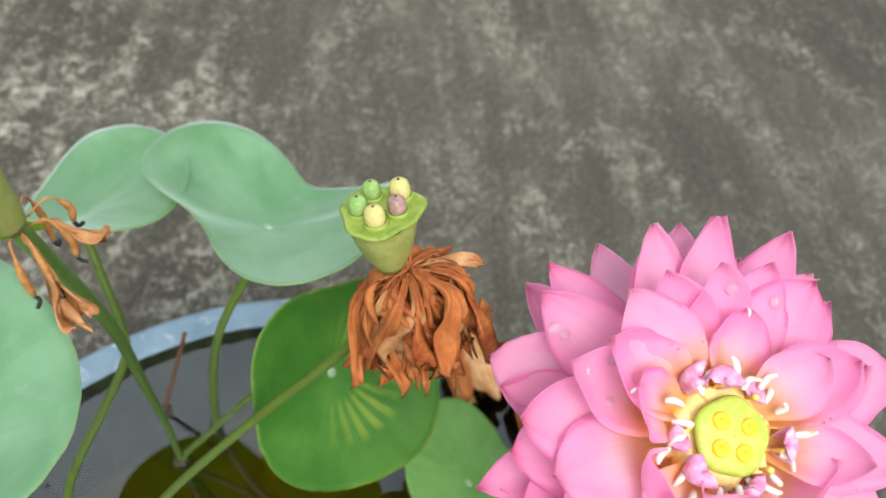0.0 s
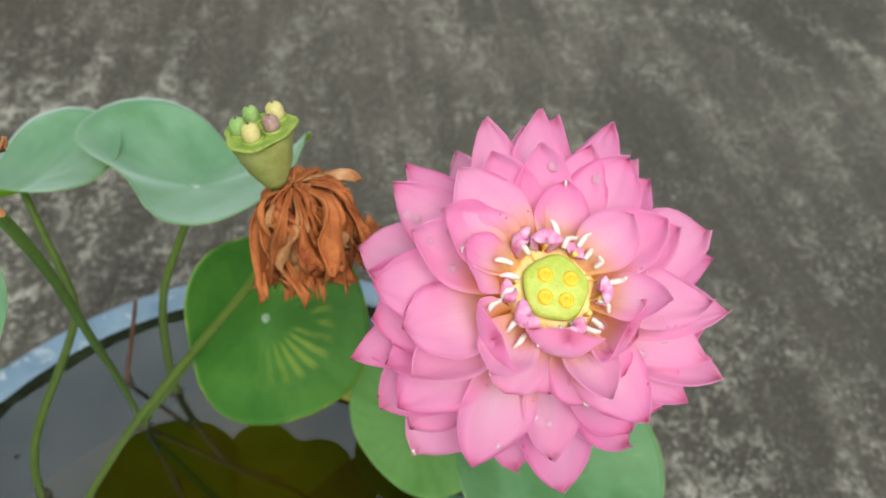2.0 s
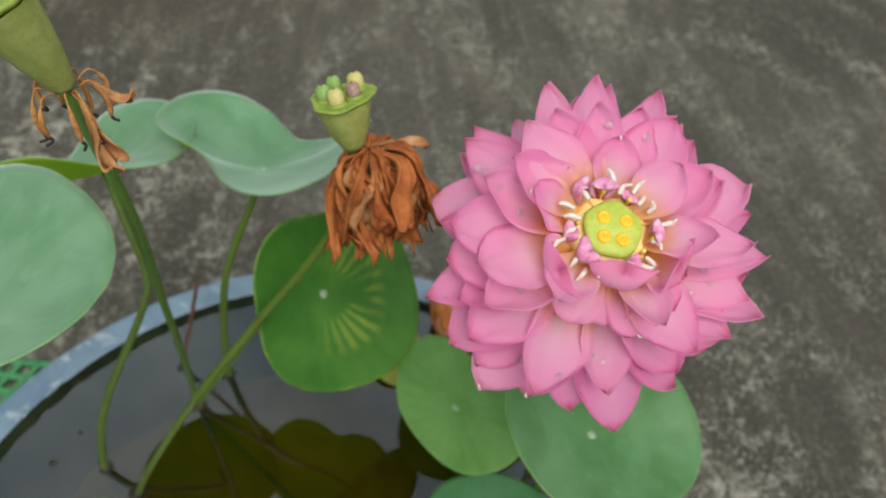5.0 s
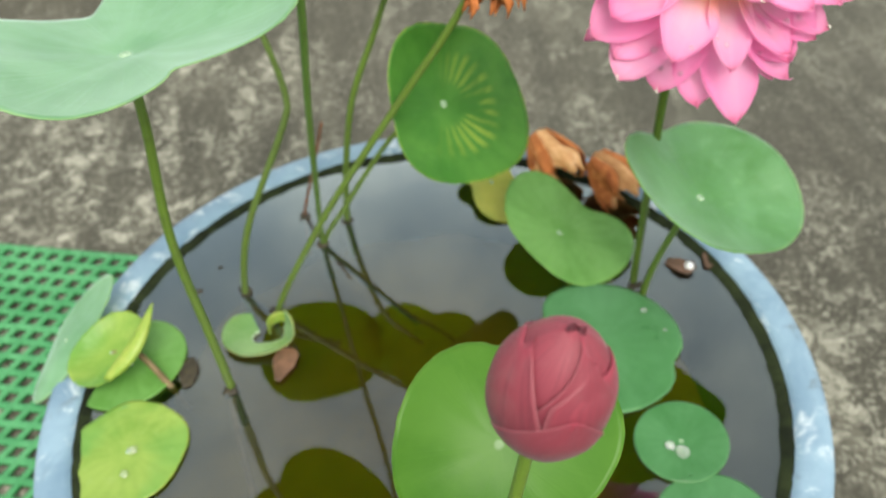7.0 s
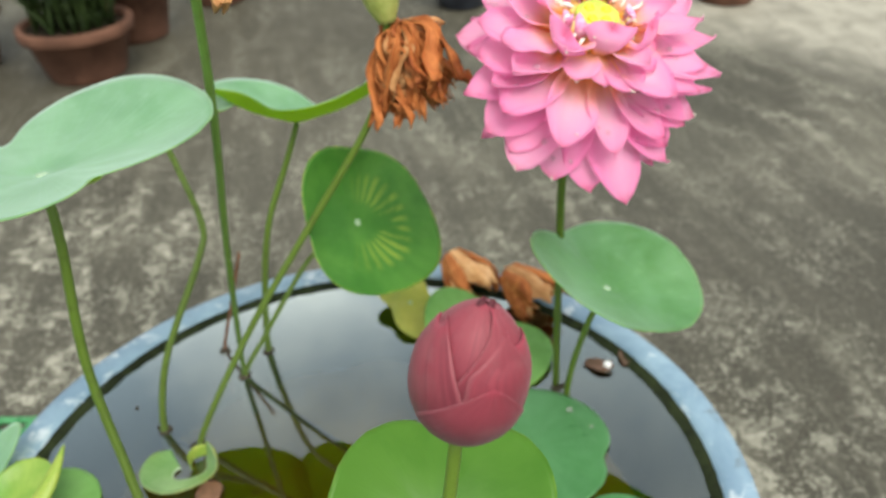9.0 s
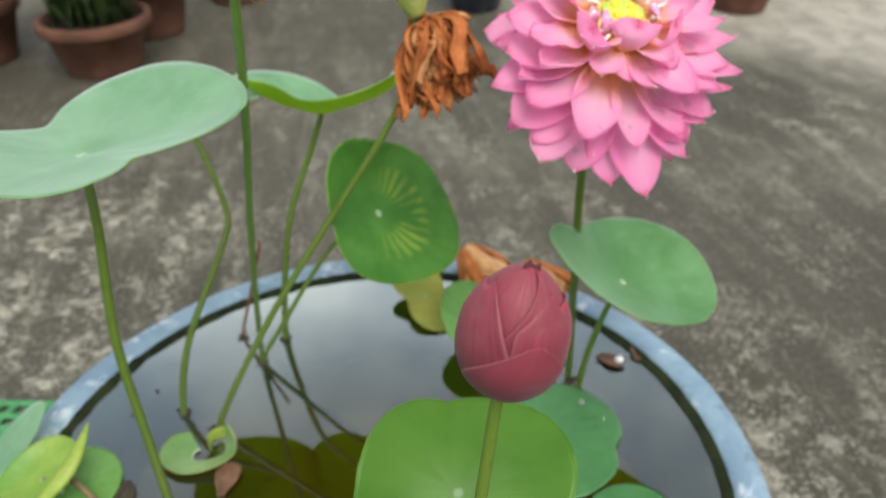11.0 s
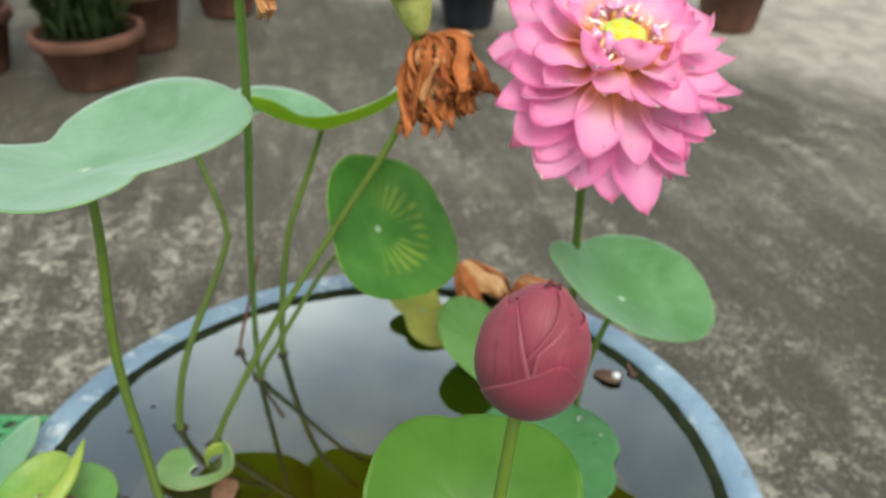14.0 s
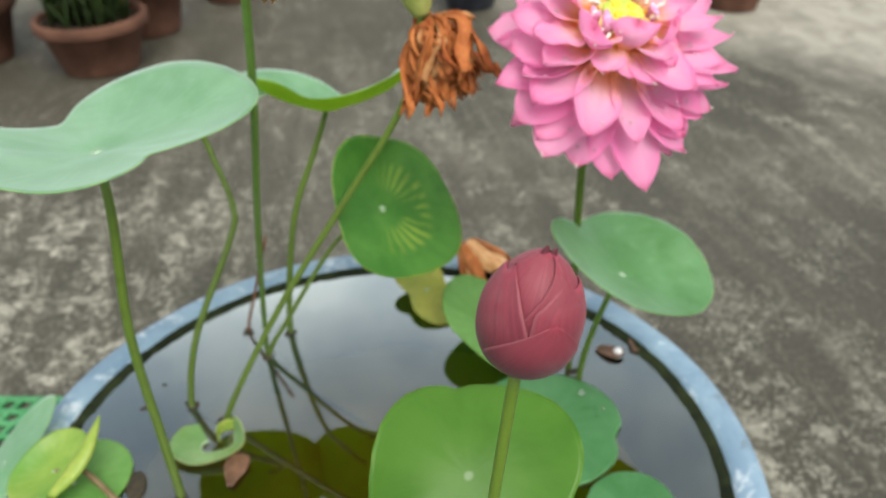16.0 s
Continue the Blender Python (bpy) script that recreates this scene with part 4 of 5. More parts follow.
def receptacle_mesh():
    prof = [(0.0001, 0.0), (0.006, 0.0), (0.0082, 0.005), (0.0102, 0.0095), (0.0108, 0.0112), (0.0104, 0.0122), (0.0095, 0.0127), (0.0060, 0.0130), (0.0001, 0.0131)]
    return lathe("receptacle", prof, M_RECEPT, 40, wave=lambda a, z: 0.0004 * math.sin(5 * a + 1))


collar = [petal_mesh(L, W, 0.20, -0.45, 0.10, 0.1, 70 + L * 300) for L, W in ((0.0260, 0.0185), (0.0225, 0.0165), (0.0285, 0.0200))]
for k, (deg, elev) in enumerate(((-118, 2), (-92, -10), (-72, -8), (-50, 0), (-28, 8))):
    part("petal", collar[k % 3], flower, "short blunt petal with a golden base", at=inv @ at_axis(fm, radians(deg), 0.0100, radians(elev), 0.001, radians((8, -6, 5, -9, 7)[k])))
part("heart", lathe("heart", [(0.0001, -0.018), (0.0050, -0.017), (0.0110, -0.011), (0.0145, -0.003), (0.0150, 0.0045), (0.0130, 0.0080), (0.0100, 0.0086), (0.0001, 0.0088)], M_HEART, 32, wave=lambda a, z: 0.0012 * math.sin(7 * a)), flower, "golden base of the petals", at=inv @ fm)
recept = part("receptacle", receptacle_mesh(), flower, "yellow-green cone in the heart", at=inv @ fm)
for k in range(4):
    a = radians(35 + 90 * k + (-8, 6, 4, -5)[k])
    cone = lathe("stigma", [(0.0027, -0.0008), (0.0025, 0.0004), (0.0019, 0.0010), (0.0015, 0.0009), (0.0012, 0.0002), (0.0008, 0.0009), (0.0001, 0.0012)], M_PIT, 14)
    ob = new("stigma", cone)
    ob.parent = recept
    ob.matrix_basis = Matrix.Translation((0.0052 * math.cos(a), 0.0052 * math.sin(a), 0.0131))


def stamen_mesh(length, hook, seed):
    pts = [Vector((0, 0, 0)), Vector((length * 0.45, 0, length * 0.10)), Vector((length * 0.80, 0.0006 * wob(seed), length * 0.30)), Vector((length * 0.95, 0, length * 0.30 + hook))]
    v, f, u = tube_data(spline(pts, 4), lambda t: 0.00080 * (0.55 + 0.75 * math.sin(math.pi * min(1, t * 0.8 + 0.2))), 6)
    return mesh_of("stamen", v, f, u, [M_STAMEN])


stamen_shapes = [stamen_mesh(0.0050, 0.0022, 1), stamen_mesh(0.0040, 0.0030, 5), stamen_mesh(0.0062, 0.0012, 9)]
anther_shape = mesh_of("anther", *tube_data(spline([Vector((0, 0, 0)), Vector((0.004, 0, 0.001)), Vector((0.007, 0, 0.004)), Vector((0.009, 0, 0.007))], 4), lambda t: 0.00045 + 0.0005 * smooth(0.5, 0.8, t), 6), [M_ANTHER])
for k in range(7):
    a = TAU * (k + rng.uniform(-0.4, 0.4)) / 7
    part("anther", anther_shape, flower, at=inv @ at_axis(fm, a, 0.0095, radians(rng.uniform(10, 40)), 0.003))
for k in range(20):
    a = TAU * (k + rng.uniform(-0.4, 0.4)) / 20
    part("stamen", stamen_shapes[k % 3], flower, at=inv @ at_axis(fm, a, rng.uniform(0.0115, 0.0185), radians(rng.uniform(-10, 50)), rng.uniform(0.009, 0.015), rng.uniform(0, TAU)))
cupped = petal_mesh(0.024, 0.024, 1.0, 1.1, 0.36, 0.3, 77, 10, 14)
for deg, el, fr in ((-97, 44, 0.0150), (-40, 24, 0.0165), (-150, 20, 0.0165)):
    part("petal", cupped, flower, "inner petal curled over the heart", at=inv @ at_axis(fm, radians(deg), fr, radians(el), -0.001, radians(deg * 0.1)))
curly = [petal_mesh(L, W, rise, curl, 0.55, 0.2, 60 + L * 900, 8, 12, 0.0004, M_PETALOID) for L, W, rise, curl in ((0.0130, 0.0090, 1.3, 1.9), (0.0110, 0.0075, 1.7, 1.5), (0.0145, 0.0100, 1.0, 2.2))]
for k in range(8):
    a = TAU * (k + rng.uniform(-0.25, 0.25)) / 8
    part("petaloid", curly[k % 3], flower, "crumpled magenta petaloid", at=inv @ at_axis(fm, a, rng.uniform(0.0145, 0.0165), radians(rng.uniform(30, 58)), 0.005, radians(rng.uniform(-30, 30))))
inner = [o for o in flower.children if o.name.startswith("petal") and not o.name.startswith("petaloid")][55:88]
for k in range(13):
    host = inner[(k * 5) % len(inner)]
    tip = host.data.vertices[PETAL_U // 2 * (PETAL_V + 1) + PETAL_V].co
    part("curled_tip", stamen_shapes[k % 3], flower, "white curled tip of an inner petal", at=host.matrix_basis @ Matrix.Translation(tip) @ Matrix.Rotation(rng.uniform(0, TAU), 4, "X") @ Matrix.Rotation(radians(-100), 4, "Y") @ Matrix.Scale(0.5, 4))
f_low = F_CENTRE - F_AXIS * 0.014
part("stalk", tube("stalk", [P3(0.152, 0.060, -0.045), P3(0.152, 0.060, WATER), P3(0.150, 0.060, 0.08), P3(0.146, 0.054, 0.17), P3(0.144, 0.040, 0.228), f_low, F_CENTRE - F_AXIS * 0.005], 0.0026, M_STALK), flower, "upright green stalk")


# ---- bud ----
BUD_H, BUD_R = 0.0342, 0.0123


def bud_radius(z):
    """Radius of the bud at height z, 0 to 1."""
    z = min(max(z, 0.0), 1.0)
    if z < 0.42:
        return BUD_R * math.sqrt(max(0.0, 1 - ((0.42 - z) / 0.435) ** 2))
    return BUD_R * max(0.0, 1 - ((z - 0.42) / 0.585) ** 2.3) ** 0.69


def bud_petal(mid, lean, half, z1, off, seed, power, blunt, back=0):
    """One closed petal wrapped on the bud in level rows; its tip leans round by lean. power, blunt: how its sides close;
    back: the side (1 or -1) that runs on round the bud at full width and a little higher."""
    def fn(u, v):
        s = 2 * u - 1
        far = back * s > 0
        z = min(0.985, z1 * v * (1 + 0.16 * max(0.0, back * s)))
        close = max(0.0, 1 - v ** (7.0 if far else power)) ** (0.5 if far else blunt) + 0.01
        ang = mid + lean * smooth(0.15, 1.0, v) + half * s * close
        lip = 0.00030 * smooth(0.75, 1.0, abs(s)) * v
        r = bud_radius(z) + off * smooth(0.0, 0.2, v) * (1 - 0.35 * abs(s)) + lip + 0.00030 * wob(s * 2.0, v * 3, seed)
        return Vector((r * math.cos(ang), r * math.sin(ang), z * BUD_H + 0.0006 * smooth(0.9, 1.0, v)))
    v, f, u = sheet_data(22, 26, fn, -0.00035)
    return mesh_of("petal", v, f, u, [M_SEPAL if z1 < 0.6 else M_BUD])


def bud_wrap(left, right, top, off, seed):
    """A closed outer petal: left and right give its two edges' bearings at height z, top its height across."""
    def fn(u, v):
        z = min(0.985, v * top(u))
        ang = lerp(left(z), right(z), u)
        lip = 0.00045 * smooth(0.90, 1.0, abs(2 * u - 1)) * v
        r = bud_radius(z) + off * smooth(0.0, 0.2, v) * (1 - 0.85 * smooth(0.70, 1.0, v)) + lip + 0.00025 * wob(u * 4.0, v * 3, seed)
        return Vector((r * math.cos(ang), r * math.sin(ang), z * BUD_H))
    v, f, u = sheet_data(30, 26, fn, -0.00035)
    return mesh_of("petal", v, f, u, [M_BUD])


def bud_edge(x0, z0, x1, z1, front):
    """Bearing of a straight edge that runs from x0 at height z0 to x1 at z1, across the bud as seen along front."""
    def fn(z):
        x = lerp(x0, x1, max(0.0, (z - z0) / (z1 - z0)))
        return radians(front) + math.asin(max(-0.99, min(0.99, x * BUD_R / max(bud_radius(z), 0.3 * BUD_R))))
    return fn


BUD_FRONT = 252
bud_axis = Vector((0.20, 0.02, 1.0)).normalized()
bud_foot = P3(0.0238, -0.2156, 0.2856) - bud_axis * (BUD_H * 0.47)
bud = empty("lotus_bud", P3(0.010, -0.195, -0.045), "closed dusky rose lotus bud on a tall stalk", "flower bud")
binv = Matrix.Translation(bud.location).inverted()
bpose = Matrix.Translation(bud_foot) @ basis(bud_axis).to_4x4()
core = lathe("core", [(max(0.0002, bud_radius(i / 20) - 0.0001), i / 20 * BUD_H) for i in range(21)], M_BUD, 28)
part("core", core, bud, at=binv @ bpose)
for mid, lean, half, z1, off, power, blunt, back in (
        (BUD_FRONT + 30, 0, 70, 0.985, 0.0003, 2.0, 0.9, 0), (75, 5, 85, 0.70, 0.0003, 2.2, 0.8, 0),
        (264, 8, 94, 0.62, 0.0013, 1.0, 0.72, 0), (120, 0, 80, 0.38, 0.0012, 1.1, 0.8, 0)):
    part("petal", bud_petal(radians(mid), radians(lean), radians(half), z1, off, mid, power, blunt, back), bud, at=binv @ bpose)
part("petal", bud_wrap(bud_edge(-0.08, 0.68, 0.40, 0.89, BUD_FRONT), lambda z: radians(BUD_FRONT + 190), lambda u: 0.895 - 0.08 * smooth(0.0, 0.25, u) - 0.18 * smooth(0.45, 0.9, u), 0.0005, 3.0), bud, at=binv @ bpose)
part("petal", bud_wrap(lambda z: radians(BUD_FRONT - 200), bud_edge(0.02, 0.44, -0.54, 0.885, BUD_FRONT), lambda u: 0.885 - 0.07 * smooth(1.0, 0.72, u) - 0.22 * smooth(0.62, 0.1, u), 0.0006, 8.0), bud, at=binv @ bpose)
for r, ang, tz, lean in ((0.0012, radians(BUD_FRONT + 75), 0.985, 16), (0.0008, radians(BUD_FRONT - 60), 0.995, 4)):
    beak = lathe("tip", [(0.0012, -0.0022), (0.0011, -0.0008), (0.0008, 0.0003), (0.0004, 0.0011), (0.0001, 0.0017)], M_BUD_TIP, 14, wave=lambda a, z: 0.0002 * math.cos(2 * a))
    part("tip", beak, bud, "dark pointed petal tip", at=binv @ bpose @ Matrix.Translation((r * math.cos(ang), r * math.sin(ang), BUD_H * tz)) @ Matrix.Rotation(radians(lean), 4, "Y"))
part("stalk", tube("stalk", [P3(0.010, -0.195, -0.045), P3(0.010, -0.197, WATER), P3(0.006, -0.214, 0.09), P3(0.010, -0.222, 0.19), bud_foot + Vector((0, 0, 0.002))], 0.00165, M_STALK), bud, "smooth green stalk")


# ---- withered flowers ----
def dry_petal_mesh(L, W, droop, curl, seed, material, nu=10, nv=20, thick=0.0004, pleat=1.0, strap=0.0):
    """A crumpled petal: leaves the foot along +x and droops towards -z, pleated along its length."""
    arc = []
    x = z = 0.0
    for j in range(nv + 1):
        arc.append((x, z))
        t = (j + 0.5) / nv
        ang = -droop * smooth(0.0, 0.32, t) + curl * smooth(0.60, 1.0, t) + 0.55 * wob(t * 3.5, seed)
        x += L / nv * math.cos(ang)
        z += L / nv * math.sin(ang)
    def fn(u, v):
        px, pz = arc[min(int(v * nv + 0.5), nv)]
        s = 2 * u - 1
        ragged = 1 - 0.30 * smooth(0.8, 1.0, v) * (0.5 + 0.5 * math.cos(s * 7 + seed))
        wide = W * (lerp(0.22, 0.10, strap) + lerp(0.78, 0.90, strap) * smooth(0.45 * strap, 0.5 + 0.3 * strap, v)) * (1 if v < 0.8 else lerp(1, 0.45, (v - 0.8) / 0.2))
        fold = pleat * (0.26 * W * math.cos(s * 6.0 + seed * 3 + v * 1.5) * (0.3 + 0.7 * v) + 0.42 * W * wob(s * 2.2 + seed, v * 2.6, seed) + 0.14 * W * wob(s * 6.0, v * 6, seed))
        return Vector((px + fold, -s * wide * 0.5 * 0.75, pz * ragged + 0.25 * fold))
    v, f, u = sheet_data(nu, nv, fn, thick)
    return mesh_of("withered_petal", v, f, u, [material])


def seed_pod(thing, base, axis, height, r_foot, r_top, wall, face, inv_):
    """A flat-topped cone; returns its pose."""
    m = Matrix.Translation(base) @ basis(axis).to_4x4()
    prof = [(0.0002, -0.001), (r_foot * 0.8, -0.0005), (r_foot, 0.002), (lerp(r_foot, r_top, 0.42), height * 0.35), (lerp(r_foot, r_top, 0.72), height * 0.70), (r_top * 0.94, height * 0.93)]
    part("pod_wall", lathe("pod_wall", prof, wall, 36, wave=lambda a, z: 0.0004 * math.sin(9 * a) * z / height), thing, at=inv_ @ m)
    prof = [(r_top * 0.94, height * 0.93), (r_top * 1.04, height * 0.955), (r_top * 1.08, height * 0.98), (r_top * 1.03, height * 1.005), (r_top * 0.92, height * 0.995), (r_top * 0.5, height * 0.97), (0.0002, height * 0.97)]
    top = part("pod_face", lathe("pod_face", prof, face, 44, wave=lambda a, z: 0.0010 * math.sin(3 * a + 0.8) + 0.0004 * math.sin(7 * a)), thing, at=inv_ @ m)
    return m, top


pod_base = P3(0.0503, 0.0755, 0.270)
pod = empty("lotus_seed_head", P3(-0.105, 0.065, -0.045), "green lotus seed pod above a skirt of withered petals", "seed pod")
pinv = Matrix.Translation(pod.location).inverted()
pm, pface = seed_pod(pod, pod_base, (-0.16, 0.20, 1), 0.0225, 0.0056, 0.0124, M_POD_WALL, M_POD, pinv)
for sx, sy, sm, sr in ((-0.0068, 0.0002, M_SEED_GREEN, 0.0031), (-0.0030, 0.0078, M_SEED_GREEN, 0.0030), (0.0060, 0.0068, M_SEED_YELLOW, 0.0034), (0.0052, -0.0012, M_SEED_BROWN, 0.0030), (-0.0015, -0.0058, M_SEED_YELLOW, 0.0033)):
    ob = new("seed", lathe("seed", [(0.0002, -sr * 1.2), (sr * 0.75, -sr * 1.05), (sr * 0.98, -sr * 0.3), (sr, sr * 0.35), (sr * 0.90, sr * 0.80), (sr * 0.66, sr * 1.10), (sr * 0.30, sr * 1.24), (0.0002, sr * 1.27)], sm, 18))
    ob.parent = pface
    ob.matrix_basis = Matrix.Translation((sx, sy, 0.0243))
    nub = new("seed_tip", blob("seed_tip", (0, 0, 0), (0.0005, 0.0005, 0.0005), M_TWIG, 0, 0.05, 8, 5))
    nub.parent = pface
    nub.matrix_basis = Matrix.Translation((sx, sy, 0.0243 + sr * 1.27))
    cup_ = new("seed_socket", lathe("seed_socket", [(sr * 1.02, -0.001), (sr * 1.28, 0.0003), (sr * 1.12, 0.0014), (sr * 1.0, 0.0012)], M_POD, 18))
    cup_.parent = pface
    cup_.matrix_basis = Matrix.Translation((sx, sy, 0.0217))
rng = random.Random(5)
dry_shapes = [dry_petal_mesh(lerp(0.041, 0.062, (k * 0.37) % 1), lerp(0.009, 0.018, (k * 0.61) % 1), 1.34 + 0.12 * (k % 3), (-0.45, 0.35, 0.0)[k % 3], 3.0 + k * 1.7, (M_DRY, M_DRY_PALE, M_DRY, M_DRY, M_DRY)[k % 5]) for k in range(12)]
hang = Matrix.Rotation(radians(-9), 4, "Y")
for k in range(48):
    a = TAU * k / 48 + rng.uniform(-0.2, 0.2)
    east = 0.5 + 0.5 * math.cos(a + 0.25)
    m = Matrix.Translation(pod_base + Vector((0.0055, -0.001, 0.0015 - 0.007 * rng.random()))) @ hang @ Matrix.Rotation(a, 4, "Z") @ Matrix.Translation((0.0015 + 0.007 * east * rng.random(), 0, 0)) @ Matrix.Rotation(radians(rng.uniform(6, 36) - 9 * east), 4, "Y") @ Matrix.Rotation(radians(rng.uniform(-30, 30)), 4, "X")
    part("withered_petal", dry_shapes[rng.randrange(12)], pod, at=pinv @ m)
loose = dry_petal_mesh(0.027, 0.0080, -0.10, -1.1, 47.0, M_DRY_PALE, strap=0.6, pleat=0.5)
part("withered_petal", loose, pod, "thin withered petal curling outwards", at=pinv @ (Matrix.Translation(pod_base + Vector((0.006, 0.003, -0.003))) @ Matrix.Rotation(0.05, 4, "Z")))
part("stalk", tube("stalk", [P3(-0.105, 0.063, -0.045), P3(-0.104, 0.064, WATER), P3(-0.058, 0.074, 0.075), P3(-0.009, 0.080, 0.145), P3(0.032, 0.080, 0.205), P3(0.047, 0.079, 0.240), pod_base + Vector((0, 0, 0.002))], 0.0022, M_STALK), pod, "leaning olive green stalk")

# taller seed head with withered stamens
t_base = P3(-0.041, 0.044, 0.326)
tall = empty("lotus_seed_head", P3(-0.074, 0.130, -0.045), "tall green seed pod with hanging withered stamens", "seed pod")
tinv = Matrix.Translation(tall.location).inverted()
tm, tface = seed_pod(tall, t_base, (-0.20, -0.20, 1), 0.0400, 0.0046, 0.0120, M_POD_WALL, M_POD, tinv)
part("stalk", tube("stalk", [P3(-0.074, 0.130, -0.045), P3(-0.073, 0.128, WATER), P3(-0.068, 0.120, 0.06), P3(-0.060, 0.102, 0.14), P3(-0.049, 0.078, 0.23), t_base + Vector((0, 0, 0.001))], lambda t: lerp(0.0017, 0.0026, t), M_STALK_DARK), tall, "dark green stalk")
lone = [dry_petal_mesh(0.034, 0.013, 1.20, -0.2, 31.0, M_DRY_PALE, strap=1.0), dry_petal_mesh(0.020, 0.005, 1.1, 0.9, 37.0, M_DRY_PALE, strap=1.0)]
for k, (a, tilt) in enumerate(((-0.75, 14), (0.15, -20))):
    part("withered_petal", lone[k], tall, "tan withered petal hanging on", at=tinv @ (Matrix.Translation(t_base + Vector((0, 0, -0.001))) @ Matrix.Rotation(a, 4, "Z") @ Matrix.Translation((0.004, 0, 0)) @ Matrix.Rotation(radians(tilt), 4, "Y")))
for k in range(9):
    a = TAU * k / 9 + rng.uniform(-0.25, 0.25)
    d = Vector((math.cos(a), math.sin(a), 0))
    out, fall = rng.uniform(0.005, 0.011), rng.uniform(0.010, 0.019)
    p0 = t_base + d * 0.004 + Vector((0, 0, -0.001))
    p1, p2, p3 = p0 + d * out * 0.6 + Vector((0, 0, 0.002)), p0 + d * out + Vector((0, 0, -fall * 0.45)), p0 + d * out * 0.95 + Vector((0, 0, -fall))
    st = part("withered_stamen", tube("withered_stamen", [p0, p1, p2, p3], lambda t: 0.0003 + 0.0007 * smooth(0.45, 0.6, t) * (1 - smooth(0.9, 1.0, t)), M_STAMEN_DRY, 5, 7), tall)
    tipm = tube("black_tip", [p3, p3 + Vector((0.0008, 0, -0.0014)), p3 + d * 0.0022 + Vector((0, 0, -0.0020))], 0.00055, M_BLACK_TIP, 4, 6)
    ob = new("black_tip", tipm)
    ob.parent = st

# two withered flower heads lying on the far rim
def closed_petal_mesh(R, L, mid, half, seed, material):
    """A dried petal folded round the head along +z, creased lengthwise, ragged and flaring at the mouth."""
    def fn(u, v):
        t = 2 * u - 1
        a = mid + half * t * (0.55 + 0.45 * math.sin(math.pi * min(1.0, v + 0.15))) + 0.18 * wob(v * 2.5, seed)
        crease = 0.16 * R * math.cos(t * 5.0 + seed * 2.3) * (0.35 + 0.65 * v) + 0.30 * R * wob(t * 1.4 + seed, v * 2.2, seed) * v
        r = R * (0.30 + 0.78 * math.sin(math.pi * (0.06 + 0.56 * v)) ** 0.9) + crease + 0.10 * R * v ** 3 * math.sin(seed * 5)
        z = L * v * (1 - 0.16 * smooth(0.75, 1.0, v) * (0.5 + 0.5 * math.cos(t * 6 + seed * 4)))
        return Vector((r * math.cos(a), r * math.sin(a), z))
    v, f, u = sheet_data(14, 16, fn, -0.0005)
    return mesh_of("withered_petal", v, f, u, [material])


for at, R, L, axis, seed, label in (((0.1060, 0.2030, 0.0230), 0.0185, 0.0470, (0.30, -0.62, -0.28), 1.0, "rust-brown withered lotus bloom lying on the tub rim"),
                                    ((0.1470, 0.1700, 0.0220), 0.0175, 0.0450, (0.42, -0.62, -0.30), 7.0, "tan withered lotus bloom lying against the tub rim")):
    head = empty("withered_bloom", P3(at[0], at[1], 0.001), label, "withered flower", "withered blooms")
    hp = Matrix.Translation(head.location).inverted() @ Matrix.Translation(P3(*at)) @ basis(axis).to_4x4()
    for k in range(9):
        ring_ = k // 5
        part("withered_petal", closed_petal_mesh(R * (1.0, 0.78)[ring_], L * (1.0, 0.92)[ring_] * (0.92 + 0.05 * (k % 4)), TAU * (k + 0.3 * ring_) / (5, 4)[ring_], 0.95, seed + k * 1.31, (M_DRY_TAN, M_DRY, M_DRY_PALE, M_DRY)[(k + int(seed)) % 4]), head, at=hp)
    part("core", blob("core", (0, 0, L * 0.30), (R * 0.55, R * 0.55, L * 0.32), M_DRY_PALE, 3, 0.3), head, at=hp)


# ---- small things in the water ----
def floating_petal(x, y, turn, L, W, label):
    m = petal_mesh(L, W, 0.25, -0.2, 0.12, 0.1, x * 90, 6, 10)
    m.materials.clear()
    m.materials.append(M_FALLEN)
    ob = new("fallen_petal", m)
    ob.matrix_basis = pose(x, y, RIM + WATER + 0.0012, 0, 0, turn)
    tagged(ob, label, "petal", "fallen petals")


